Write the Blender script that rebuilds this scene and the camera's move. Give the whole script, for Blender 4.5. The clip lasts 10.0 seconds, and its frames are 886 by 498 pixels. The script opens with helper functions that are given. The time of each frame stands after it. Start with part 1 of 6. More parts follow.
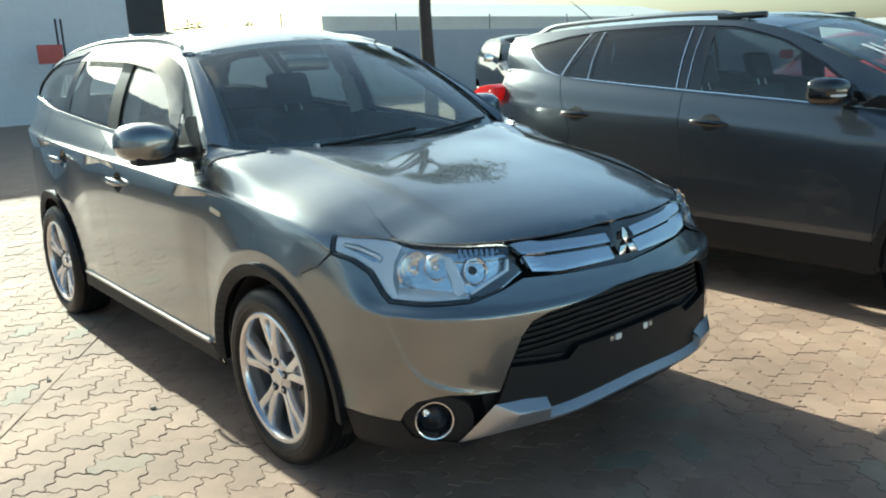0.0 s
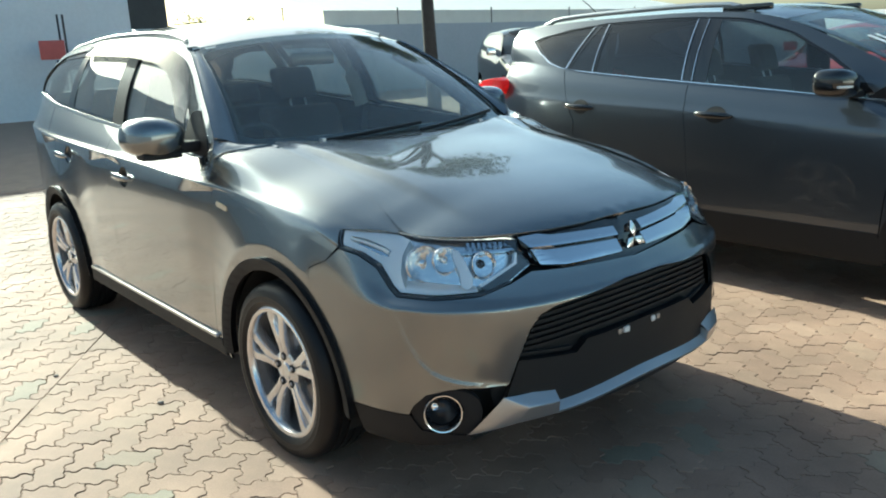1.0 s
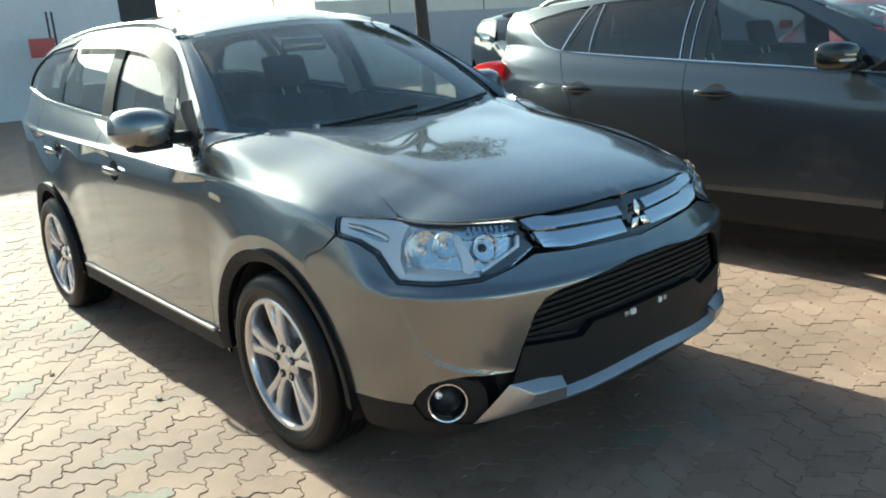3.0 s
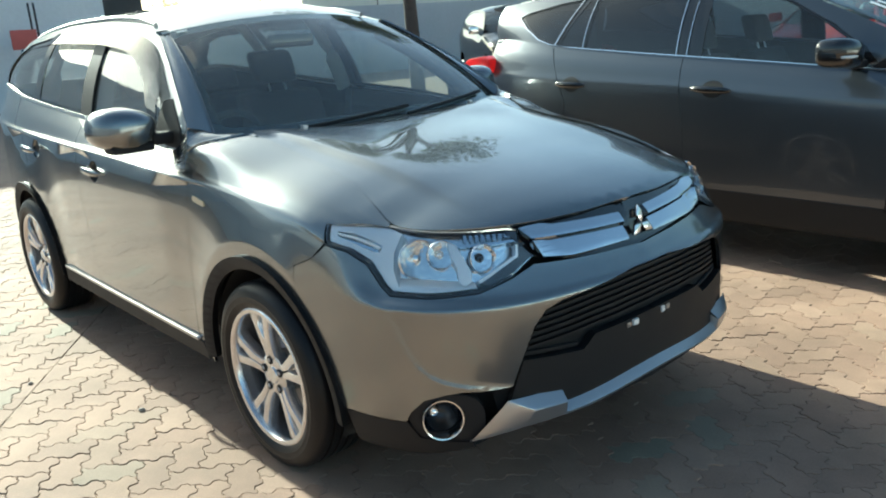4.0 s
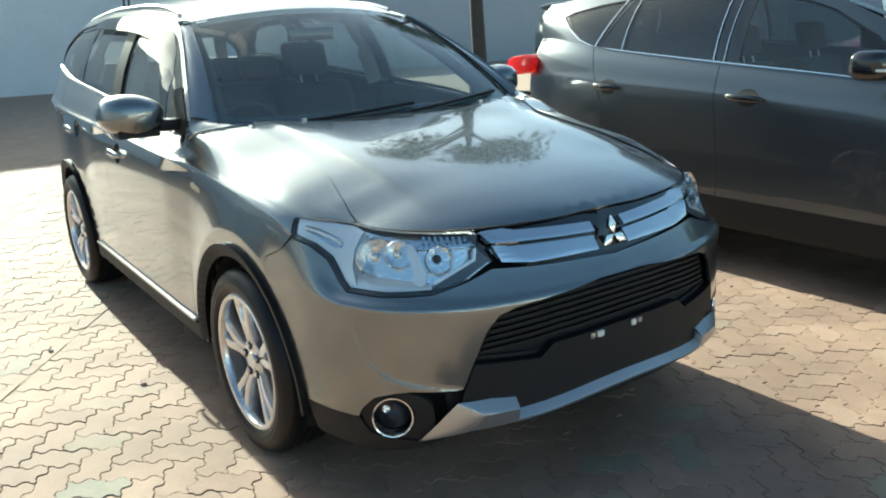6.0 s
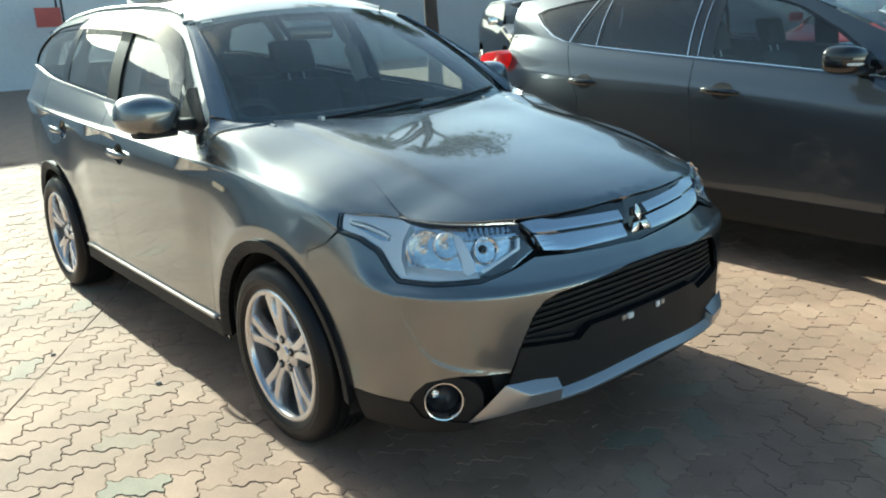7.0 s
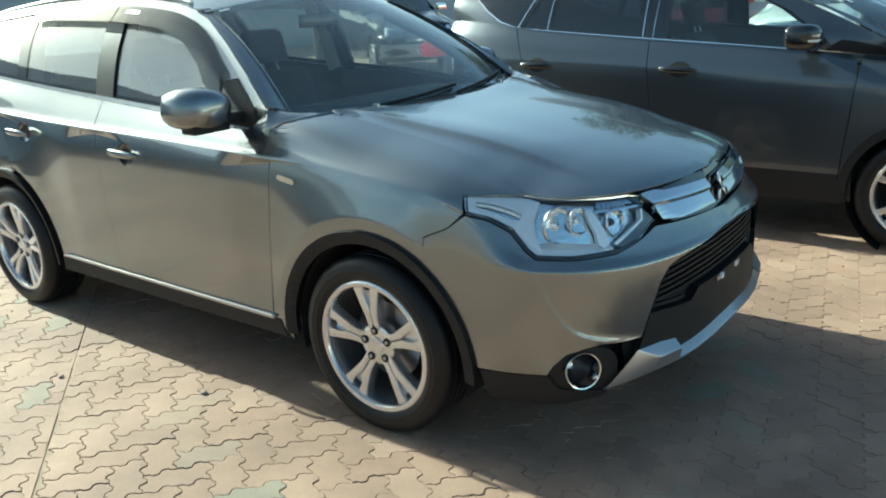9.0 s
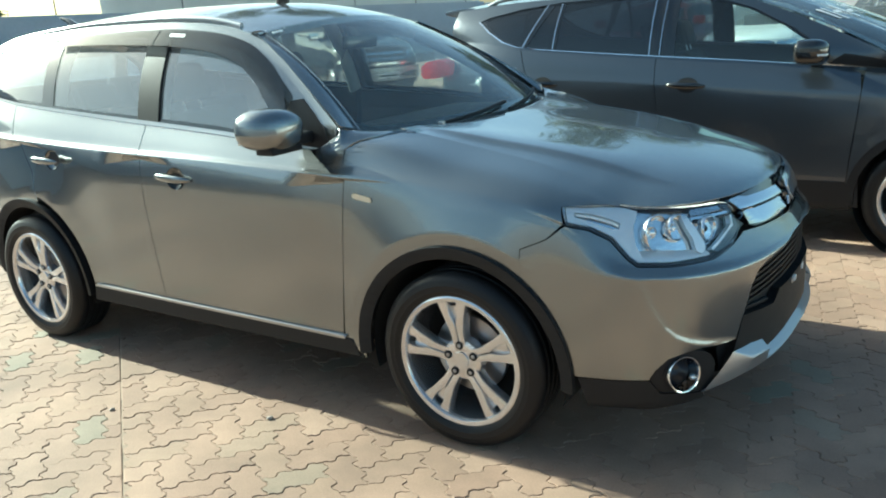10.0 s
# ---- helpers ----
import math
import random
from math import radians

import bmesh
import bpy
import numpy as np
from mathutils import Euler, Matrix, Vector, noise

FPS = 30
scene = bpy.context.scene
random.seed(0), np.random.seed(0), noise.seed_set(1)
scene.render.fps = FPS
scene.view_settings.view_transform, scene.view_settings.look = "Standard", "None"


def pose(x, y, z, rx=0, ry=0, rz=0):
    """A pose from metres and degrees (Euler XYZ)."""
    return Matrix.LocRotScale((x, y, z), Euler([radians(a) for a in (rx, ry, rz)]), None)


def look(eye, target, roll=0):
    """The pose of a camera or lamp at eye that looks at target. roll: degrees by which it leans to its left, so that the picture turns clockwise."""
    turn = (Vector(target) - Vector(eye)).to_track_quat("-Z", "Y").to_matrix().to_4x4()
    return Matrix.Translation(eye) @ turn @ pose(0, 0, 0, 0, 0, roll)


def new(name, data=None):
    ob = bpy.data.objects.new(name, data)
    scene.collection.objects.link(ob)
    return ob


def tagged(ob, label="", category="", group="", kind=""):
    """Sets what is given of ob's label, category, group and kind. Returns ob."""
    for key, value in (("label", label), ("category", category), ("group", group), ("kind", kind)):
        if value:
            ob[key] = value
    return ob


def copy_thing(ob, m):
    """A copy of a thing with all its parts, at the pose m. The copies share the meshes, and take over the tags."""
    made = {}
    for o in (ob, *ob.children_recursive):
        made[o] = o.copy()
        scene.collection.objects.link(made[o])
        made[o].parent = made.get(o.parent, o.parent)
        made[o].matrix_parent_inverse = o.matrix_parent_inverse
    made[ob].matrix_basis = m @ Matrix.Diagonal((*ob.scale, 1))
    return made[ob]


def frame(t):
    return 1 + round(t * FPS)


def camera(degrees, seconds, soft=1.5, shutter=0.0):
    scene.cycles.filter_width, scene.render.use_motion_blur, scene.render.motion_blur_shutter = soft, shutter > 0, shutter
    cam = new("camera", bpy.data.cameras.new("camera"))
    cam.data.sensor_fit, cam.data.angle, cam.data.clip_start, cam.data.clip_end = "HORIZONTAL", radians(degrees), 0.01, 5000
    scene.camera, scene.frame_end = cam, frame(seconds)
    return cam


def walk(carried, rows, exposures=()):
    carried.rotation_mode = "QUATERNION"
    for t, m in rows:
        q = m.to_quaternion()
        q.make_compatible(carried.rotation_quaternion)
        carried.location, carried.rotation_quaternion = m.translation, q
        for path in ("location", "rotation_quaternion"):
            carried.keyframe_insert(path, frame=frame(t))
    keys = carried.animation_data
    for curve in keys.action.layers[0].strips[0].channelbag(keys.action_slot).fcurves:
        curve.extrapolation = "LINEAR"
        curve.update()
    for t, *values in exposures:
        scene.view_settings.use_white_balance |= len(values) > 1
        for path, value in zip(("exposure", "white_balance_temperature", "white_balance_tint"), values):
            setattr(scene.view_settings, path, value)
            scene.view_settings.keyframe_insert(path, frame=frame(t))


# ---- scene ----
cam = camera(58.2, 10.0, 2.0)
PATH = [
    (0, (2.566, -2.19, 1.502), (1.086, -0.932, 1.028), -2.3),
    (0.5, (2.553, -2.199, 1.5), (1.072, -0.944, 1.018), -2.3),
    (1, (2.553, -2.202, 1.5), (1.071, -0.951, 1.012), -2.6),
    (1.5, (2.549, -2.201, 1.501), (1.068, -0.949, 1.011), -2.7),
    (2, (2.551, -2.201, 1.502), (1.06, -0.959, 1.015), -2.6),
    (2.5, (2.532, -2.2, 1.475), (1.048, -0.947, 0.997), -3.5),
    (2.7, (2.526, -2.186, 1.467), (1.044, -0.939, 0.97), -3.9),
    (4, (2.393, -2.098, 1.491), (0.941, -0.831, 0.956), -4.0),
    (4.5, (2.485, -1.985, 1.501), (0.954, -0.807, 0.981), -4.6),
    (5, (2.597, -1.856, 1.513), (1.012, -0.755, 0.987), -4.3),
    (5.5, (2.62, -1.824, 1.499), (1.037, -0.726, 0.961), -2.5),
    (6.8, (2.542, -2.045, 1.513), (1.038, -0.849, 0.958), -2.5),
    (7, (2.502, -2.162, 1.532), (1.033, -0.926, 0.971), -2.4),
    (7.5, (2.397, -2.308, 1.541), (0.959, -1.034, 0.983), -2.7),
    (8, (2.201, -2.413, 1.536), (0.831, -1.068, 0.974), -4.1),
    (8.5, (2.022, -2.642, 1.54), (0.765, -1.19, 0.982), -3.7),
    (9, (1.867, -2.821, 1.55), (0.695, -1.316, 0.95), -3.1),
    (9.5, (1.658, -2.949, 1.536), (0.564, -1.384, 0.943), -3.5),
    (10, (1.465, -3.141, 1.552), (0.404, -1.537, 1.001), -3.8),
]
LIGHTNESS = [(0.0, 1.36, 5780, -12), (2.5, 1.36, 5780, -12), (5.5, 1.48, 5830, -12), (7.5, 1.38, 5780, -14), (8.5, 1.30, 5700, -17), (10.0, 1.52, 5650, -16)]
walk(cam, [(t, look(eye, target, roll)) for t, eye, target, roll in PATH], LIGHTNESS)
from mathutils.geometry import delaunay_2d_cdt

# ---- daylight: a low sun behind the parked cars ----
SUN_HEIGHT, SUN_FROM = 26.0, 179.0  # degrees above the ground; from the x axis towards y
world = bpy.data.worlds.new("world")
scene.world = world
world.use_nodes = True
sky = world.node_tree.nodes.new("ShaderNodeTexSky")
sky.sky_type, sky.sun_disc = "NISHITA", False
sky.sun_elevation, sky.sun_rotation = radians(SUN_HEIGHT), radians(90 - SUN_FROM)
sky.dust_density, sky.ozone_density = 2.8, 1.1
backgr = world.node_tree.nodes["Background"]
backgr.inputs["Strength"].default_value = 0.085
world.node_tree.links.new(sky.outputs[0], backgr.inputs[0])
sun = new("sun", bpy.data.lights.new("sun", "SUN"))
sun.data.energy, sun.data.angle, sun.data.color = 5.1, radians(0.53), (1, .93, .82)
sun_at = Vector((math.cos(radians(SUN_FROM)) * math.cos(radians(SUN_HEIGHT)), math.sin(radians(SUN_FROM)) * math.cos(radians(SUN_HEIGHT)), math.sin(radians(SUN_HEIGHT))))
sun.matrix_basis = look(sun_at * 50, (0, 0, 0))

# ---- curved surfaces of the car bodies ----
def pchip(xs, ys):
    """A smooth curve through the points, without overshoot; ys may hold rows."""
    xs, ys = np.asarray(xs, float), np.asarray(ys, float)
    h = np.diff(xs)
    hc = h if ys.ndim == 1 else h[:, None]
    d = np.diff(ys, axis=0) / hc
    m = np.empty_like(ys)
    m[0], m[-1] = d[0], d[-1]
    a, b = d[:-1], d[1:]
    w1, w2 = 2 * hc[1:] + hc[:-1], hc[1:] + 2 * hc[:-1]
    same = a * b > 0
    m[1:-1] = np.where(same, (w1 + w2) / (w1 / np.where(same, a, 1) + w2 / np.where(same, b, 1)), 0)
    last = len(xs) - 2

    def f(x):
        k = int(min(max(xs.searchsorted(x) - 1, 0), last))
        t = (x - xs[k]) / h[k]
        if t < 0:
            return ys[0] + m[0] * (x - xs[0])
        if t > 1:
            return ys[-1] + m[-1] * (x - xs[-1])
        q = 1 - t
        return ys[k] * ((1 + 2 * t) * q * q) + m[k] * (h[k] * t * q * q) + ys[k + 1] * (t * t * (3 - 2 * t)) + m[k + 1] * (h[k] * t * t * -q)
    return f


class Ring:
    """The lower body: a plan outline, and upright sections along it, each nine pairs (inset, height). s runs along the outline, v up the section."""

    def __init__(self, outline, s0, sections):
        pts = np.array(outline, float)
        for _ in range(4):  # round the outline
            mid = []
            n = len(pts)
            for i in range(n - 1):
                a, b = pts[max(i - 1, 0)], pts[i]
                c, e = pts[i + 1], pts[min(i + 2, n - 1)]
                mid += [b, (-a + 9 * b + 9 * c - e) / 16 if 0 < i < n - 2 else (b + c) / 2]
            pts = np.array(mid + [pts[-1]])
        arc = np.concatenate([[0], np.cumsum(np.hypot(*np.diff(pts, axis=0).T))])
        zero = arc[np.argmin(np.hypot(*(pts - np.array(s0)).T))]
        self.arc, self.pts = arc - zero, pts
        self.sec_s = [s for s, _ in sections]
        self.sec = pchip(self.sec_s, [sum(map(list, p), []) for _, p in sections])
        self.cache = {}

    def section(self, s):
        key = round(s, 4)
        if key not in self.cache:
            row = self.sec(min(max(s, self.sec_s[0]), self.sec_s[-1])).reshape(-1, 2)
            self.cache[key] = pchip(range(len(row)), row)
        return self.cache[key]

    def base(self, s):
        x, y = (np.interp(s, self.arc, self.pts[:, k]) for k in (0, 1))
        e = 0.03
        dx, dy = (np.interp(s + e, self.arc, self.pts[:, k]) - np.interp(s - e, self.arc, self.pts[:, k]) for k in (0, 1))
        l = math.hypot(dx, dy) or 1
        return x, y, dy / l, -dx / l

    def at(self, s, v, out=0.0):
        d, z = self.section(s)(v)
        x, y, nx, ny = self.base(s)
        return np.array((x + nx * (out - d), y + ny * (out - d), z))

    def v_of(self, s, z):
        f = self.section(s)
        lo, hi = 0.0, 8.0
        for _ in range(26):
            m = (lo + hi) / 2
            lo, hi = (m, hi) if f(m)[1] < z else (lo, m)
        return lo


# ---- the grey sports utility: x ahead from the front axle, the seen flank at negative y ----
SUV = Ring(
    [(-3.72, 0), (-3.70, -.36), (-3.60, -.62), (-3.45, -.745), (-3.15, -.83), (-2.67, -.875), (-2.0, -.882), (-1.3, -.884), (-.6, -.882), (0, -.882),
     (.25, -.880), (.45, -.868), (.60, -.842), (.735, -.785), (.84, -.69), (.92, -.555), (.975, -.375), (1.003, -.18), (1.012, 0)], (0, -.882),
    [(-4.3, [(.12, .3), (.03, .33), (.0, .45), (.0, .6), (.02, .85), (.05, 1.05), (.07, 1.15), (.09, 1.22), (.12, 1.32)]),
     (-3.3, [(.08, .3), (.02, .33), (.005, .45), (.0, .62), (.0, .88), (.005, 1.115), (.022, 1.15), (.055, 1.22), (.10, 1.32)]),
     (-2.67, [(.06, .24), (.02, .27), (.010, .38), (.004, .61), (.0, .86), (.0, 1.09), (.018, 1.12), (.045, 1.18), (.088, 1.26)]),
     (-2.0, [(.06, .235), (.02, .265), (.012, .37), (.006, .60), (.0, .85), (.0, 1.060), (.020, 1.088), (.045, 1.135), (.085, 1.205)]),
     (-1.2, [(.06, .235), (.02, .26), (.012, .36), (.006, .58), (.0, .82), (.0, 1.035), (.020, 1.06), (.045, 1.095), (.085, 1.148)]),
     (-.58, [(.06, .235), (.02, .26), (.010, .35), (.004, .56), (.0, .80), (.003, 1.010), (.022, 1.034), (.046, 1.064), (.078, 1.098)]),
     (-.51, [(.06, .235), (.02, .26), (.010, .35), (.004, .56), (.0, .80), (.004, 1.006), (.024, 1.042), (.050, 1.104), (.083, 1.172)]),
     (-.42, [(.06, .235), (.02, .26), (.010, .35), (.004, .56), (.0, .80), (.005, 1.000), (.030, 1.048), (.072, 1.124), (.225, 1.166)]),
     (0, [(.05, .25), (.02, .28), (.008, .38), (.002, .55), (.0, .78), (.008, .974), (.034, 1.008), (.095, 1.050), (.265, 1.092)]),
     (.3, [(.05, .25), (.02, .28), (.008, .38), (.0, .55), (.0, .77), (.018, .940), (.045, .971), (.10, 1.003), (.238, 1.038)]),
     (.46, [(.06, .24), (.02, .27), (.006, .38), (.0, .55), (.004, .74), (.030, .875), (.058, .925), (.105, .960), (.195, .990)]),
     (.65, [(.08, .23), (.03, .26), (.005, .38), (.0, .56), (.003, .724), (.034, .757), (.072, .84), (.112, .91), (.145, .932)]),
     (.88, [(.10, .22), (.03, .25), (.005, .38), (.0, .55), (.003, .717), (.032, .750), (.066, .82), (.105, .895), (.138, .922)]),
     (1.2, [(.10, .21), (.03, .24), (.0, .39), (.0, .55), (.002, .710), (.024, .742), (.058, .80), (.092, .88), (.120, .915)]),
     (1.63, [(.10, .21), (.02, .25), (.0, .40), (.0, .56), (.002, .710), (.020, .742), (.050, .79), (.075, .86), (.10, .908)])])


# roof edge of the grey car along x: (distance from the middle, height)
SUV_EDGE = pchip([-3.60, -3.3, -2.8, -2.2, -1.7, -1.3, -1.1, -.92, -.75, -.52],
                 [(.52, 1.44), (.545, 1.55), (.57, 1.605), (.58, 1.63), (.585, 1.625), (.59, 1.59), (.607, 1.54), (.655, 1.445), (.715, 1.335), (.798, 1.180)])


def suv_side(x, w, out=0.0):
    """The glass side from the belt (w 0) to the roof edge (w 1)."""
    b = SUV.at(x, 8)
    r = SUV_EDGE(x)
    y = -b[1] + (r[0] + b[1]) * w + (0.028 * math.sin(math.pi * min(max(w, 0), 1)) * min(1, (-.5 - x) * 2.5) if x < -.5 else 0)
    return np.array((x, -(y + out), b[2] + (r[1] - b[2]) * w))


def suv_screen(u, v, out=0.0):
    """The windscreen: u from -1 (seen flank) to 1, v from the cowl up to the roof."""
    a = np.array((-.27 - .25 * abs(u) ** 2.2, .745 * u, 1.150 - .012 * u * u))
    b = np.array((-1.00 - .10 * u * u, .60 * u, 1.600 - .055 * u * u))
    bow = .035 * math.sin(math.pi * v)
    return a + (b - a) * v + np.array((.55, 0, .83)) * (bow + out)


SUV_SEAM = [SUV.at(s, 8) for s in np.linspace(-.62, SUV.arc[-1], 160)]


SEAM_X, SEAM_Y, SEAM_Z = np.array(SUV_SEAM).T


def suv_hood_edge(x):
    return np.interp(x, SEAM_X, -SEAM_Y), np.interp(x, SEAM_X, SEAM_Z)


SUV_RIDGE = pchip([-.7, -.3, 0, .3, .6, .8, 1.0], [1.160, 1.152, 1.122, 1.083, 1.026, .970, .885])


def suv_hood(x, y, out=0.0):
    yb, zb = suv_hood_edge(x)
    yb = max(yb, .02)
    r = min(abs(y) / yb, 1.05)
    top = max(SUV_RIDGE(x), zb)
    z = zb + (top - zb) * (1 - r ** 2.6)
    fade = min(1, max(0, (.72 - x) / .3)) * min(1, max(.15, (x + .40) / .30))
    q = abs(y) - (.515 - .04 * x)
    z += .014 * fade * (math.exp(-(q / .028) ** 2) if q > 0 else math.exp(-(q / .17) ** 2)) - .006 * fade
    return np.array((x, y, z + out))


def suv_roof(x, y, out=0.0):
    r = SUV_EDGE(x)
    q = min(abs(y) / r[0], 1)
    front = max(0, (x + 1.35) / .45)
    return np.array((x, y, r[1] + (.075 + .045 * min(front, 1) ** 2) * (1 - q ** 2.2) + out))


# ---- building helpers ----
def part(name, data, material, parent=None, label=""):
    """One mesh object under a thing or a part; data is a mesh, or a bmesh that is used up."""
    if isinstance(data, bmesh.types.BMesh):
        me = bpy.data.meshes.new(name)
        data.to_mesh(me)
        data.free()
        data = me
    if material and not data.materials:
        data.materials.append(material)
    ob = new(name, data)
    ob.parent = parent
    return tagged(ob, label)


def thing(name, label, category, place=None, group="", kind=""):
    ob = tagged(new(name), label, category, group, kind)
    ob.empty_display_size = 0.1
    if place:
        ob.matrix_basis = place
    return ob


def mesh_of(name, verts, faces, normals=None, smooth=True):
    me = bpy.data.meshes.new(name)
    me.from_pydata([tuple(map(float, v)) for v in verts], [], faces)
    me.polygons.foreach_set("use_smooth", [smooth] * len(me.polygons))
    if normals is not None:
        me.normals_split_custom_set_from_vertices([tuple(map(float, n)) for n in normals])
    me.update()
    return me


def spread(poly, step, scale):
    """The outline with points no farther apart than step."""
    out = []
    for (a, b), (c, d) in zip(poly, poly[1:] + poly[:1]):
        n = max(1, math.ceil(math.hypot((c - a) * scale[0], (d - b) * scale[1]) / step))
        out += [(a + (c - a) * k / n, b + (d - b) * k / n) for k in range(n)]
    return out


def inside(poly, pts):
    p, q = np.array(poly), np.array(pts)
    r = np.roll(p, -1, axis=0)
    x, y = q[:, 0][:, None], q[:, 1][:, None]
    dy = np.where(r[:, 1] == p[:, 1], 1e-12, r[:, 1] - p[:, 1])
    cut = ((p[:, 1] > y) != (r[:, 1] > y)) & (x < (r[:, 0] - p[:, 0]) * (y - p[:, 1]) / dy + p[:, 0])
    return cut.sum(axis=1) % 2 == 1


def skin(name, poly, surf, step=0.03, scale=(1, 1), flange=0.012, holes=(), mirror=False, back=False, wall=None, rows=(), lines=()):
    """A sheet with the given outline on a curved surface surf(u, v), its edges turned in by flange."""
    edge = max(step * 0.6, 0.008)
    loops = [spread(list(poly), edge, scale)] + [spread(list(h), edge, scale) for h in holes]
    pts, edges = [], []
    for lp in loops:
        n0 = len(pts)
        pts += lp
        edges += [(n0 + k, n0 + (k + 1) % len(lp)) for k in range(len(lp))]
    rim = np.array(pts)
    lo, hi = rim.min(axis=0), rim.max(axis=0)
    du, dv = step / scale[0], step / scale[1]
    grid = [(u + (k % 2) * du / 2, v) for k, v in enumerate(np.arange(lo[1] + dv / 2, hi[1], dv)) for u in np.arange(lo[0] + du / 4, hi[0], du)]
    for v in rows:  # closer rows along a crease
        grid = [g for g in grid if abs(g[1] - v) > dv * .35] + [(u, v) for u in np.arange(lo[0] + du / 4, hi[0], du)]
    for lp in lines:  # points laid along a ridge
        sc = np.array(scale)
        lq = np.array(lp)
        grid = [g for g in grid if np.min(np.hypot(*((lq - g) * sc).T)) > step * .7]
    grid += [p for lp in lines for p in lp]
    if grid:
        ok = inside(loops[0], grid)
        for h in loops[1:]:
            ok &= ~inside(h, grid)
        g = np.array(grid)[ok]
        if len(g):
            sc = np.array(scale)
            far = np.array([np.min(np.hypot(*((rim - p) * sc).T)) for p in g]) > step * 0.45
            pts += [tuple(p) for p in g[far]]
    got = delaunay_2d_cdt([Vector(p) for p in pts], edges, [], 0, 1e-7)
    uv, tris = [tuple(v) for v in got[0]], [tuple(f) for f in got[2]]
    mid = [tuple(np.mean([uv[i] for i in f], axis=0)) for f in tris]
    ok = inside(loops[0], mid)
    for h in loops[1:]:
        ok &= ~inside(h, mid)
    tris = [f for f, k in zip(tris, ok) if k]

    def frame_at(u, v):
        e = 0.004
        eu, ev = e / scale[0], e / scale[1]
        p = np.array(surf(u, v))
        a, b = np.array(surf(u + eu, v)) - np.array(surf(u - eu, v)), np.array(surf(u, v + ev)) - np.array(surf(u, v - ev))
        n = np.cross(a, b)
        return p, n / (np.linalg.norm(n) or 1)
    got_p = [frame_at(*q) for q in uv]
    verts, norms = [p for p, _ in got_p], [n for _, n in got_p]
    faces = list(tris)
    if flange:
        for lp in loops:
            fr = [frame_at(*q) for q in lp]
            n0, n = len(verts), len(lp)
            for k in range(n):
                along = fr[(k + 1) % n][0] - fr[k - 1][0]
                side = np.cross(along, fr[k][1])
                side = side / (np.linalg.norm(side) or 1)
                verts += [fr[k][0], wall(*lp[k]) if wall else fr[k][0] - fr[k][1] * flange]
                norms += [fr[k][1] * .5 + side * .7, side]
            for k in range(n):
                a, b = n0 + 2 * k, n0 + 2 * ((k + 1) % n)
                faces.append((a, a + 1, b + 1, b))
    if back:
        verts, norms = verts, [-n for n in norms]
        faces = [f[::-1] for f in faces]
    if mirror:
        m = np.array((1, -1, 1))
        verts, norms = [v * m for v in verts], [n * m for n in norms]
        faces = [f[::-1] for f in faces]
    return mesh_of(name, verts, faces, norms)


def lathe(name, profile, n=48, axis="y", smooth=True):
    """A turned body from (radius, along) pairs."""
    verts, faces = [], []
    for k in range(n):
        a = 2 * math.pi * k / n
        for r, t in profile:
            c = (r * math.cos(a), r * math.sin(a))
            verts.append({"y": (c[0], t, c[1]), "z": (c[0], c[1], t), "x": (t, c[0], c[1])}[axis])
    m = len(profile)
    for k in range(n):
        for j in range(m - 1):
            a, b = k * m + j, ((k + 1) % n) * m + j
            faces.append((a, b, b + 1, a + 1))
    me = mesh_of(name, verts, faces, smooth=smooth)
    bm = bmesh.new()
    bm.from_mesh(me)
    bmesh.ops.remove_doubles(bm, verts=bm.verts, dist=1e-6)
    bmesh.ops.recalc_face_normals(bm, faces=bm.faces)
    for e in bm.edges:
        e.smooth = not (len(e.link_faces) == 2 and e.calc_face_angle(0) > radians(35))
    bm.to_mesh(me)
    bm.free()
    return me


def box(name, lo, hi, bevel=0.005, segments=2, shape=None):
    """A block from corner to corner with rounded edges; shape bends its points."""
    bm = bmesh.new()
    bmesh.ops.create_cube(bm, size=1)
    for v in bm.verts:
        v.co = Vector([(a + b) / 2 + c * (b - a) for a, b, c in zip(lo, hi, v.co)])
    if bevel:
        bmesh.ops.bevel(bm, geom=list(bm.edges), offset=bevel, segments=segments, affect="EDGES", profile=0.6)
    if shape:
        for v in bm.verts:
            v.co = Vector(shape(*v.co))
    return finish(name, bm)


def finish(name, bm, angle=35):
    bmesh.ops.recalc_face_normals(bm, faces=bm.faces)
    for f in bm.faces:
        f.smooth = True
    for e in bm.edges:
        e.smooth = not (len(e.link_faces) == 2 and e.calc_face_angle(0) > radians(angle))
    me = bpy.data.meshes.new(name)
    bm.to_mesh(me)
    bm.free()
    return me


def prism(name, poly, place, depth, bevel=0.0):
    """An outline in the plane of the pose place, drawn out along its z by depth."""
    bm = bmesh.new()
    f = bm.faces.new([bm.verts.new((x, y, 0)) for x, y in poly])
    got = bmesh.ops.extrude_face_region(bm, geom=[f])
    for v in got["geom"]:
        if isinstance(v, bmesh.types.BMVert):
            v.co.z += depth
    if bevel:
        bmesh.ops.bevel(bm, geom=list(bm.edges), offset=bevel, segments=2, affect="EDGES", profile=0.6)
    bm.transform(place)
    return finish(name, bm)


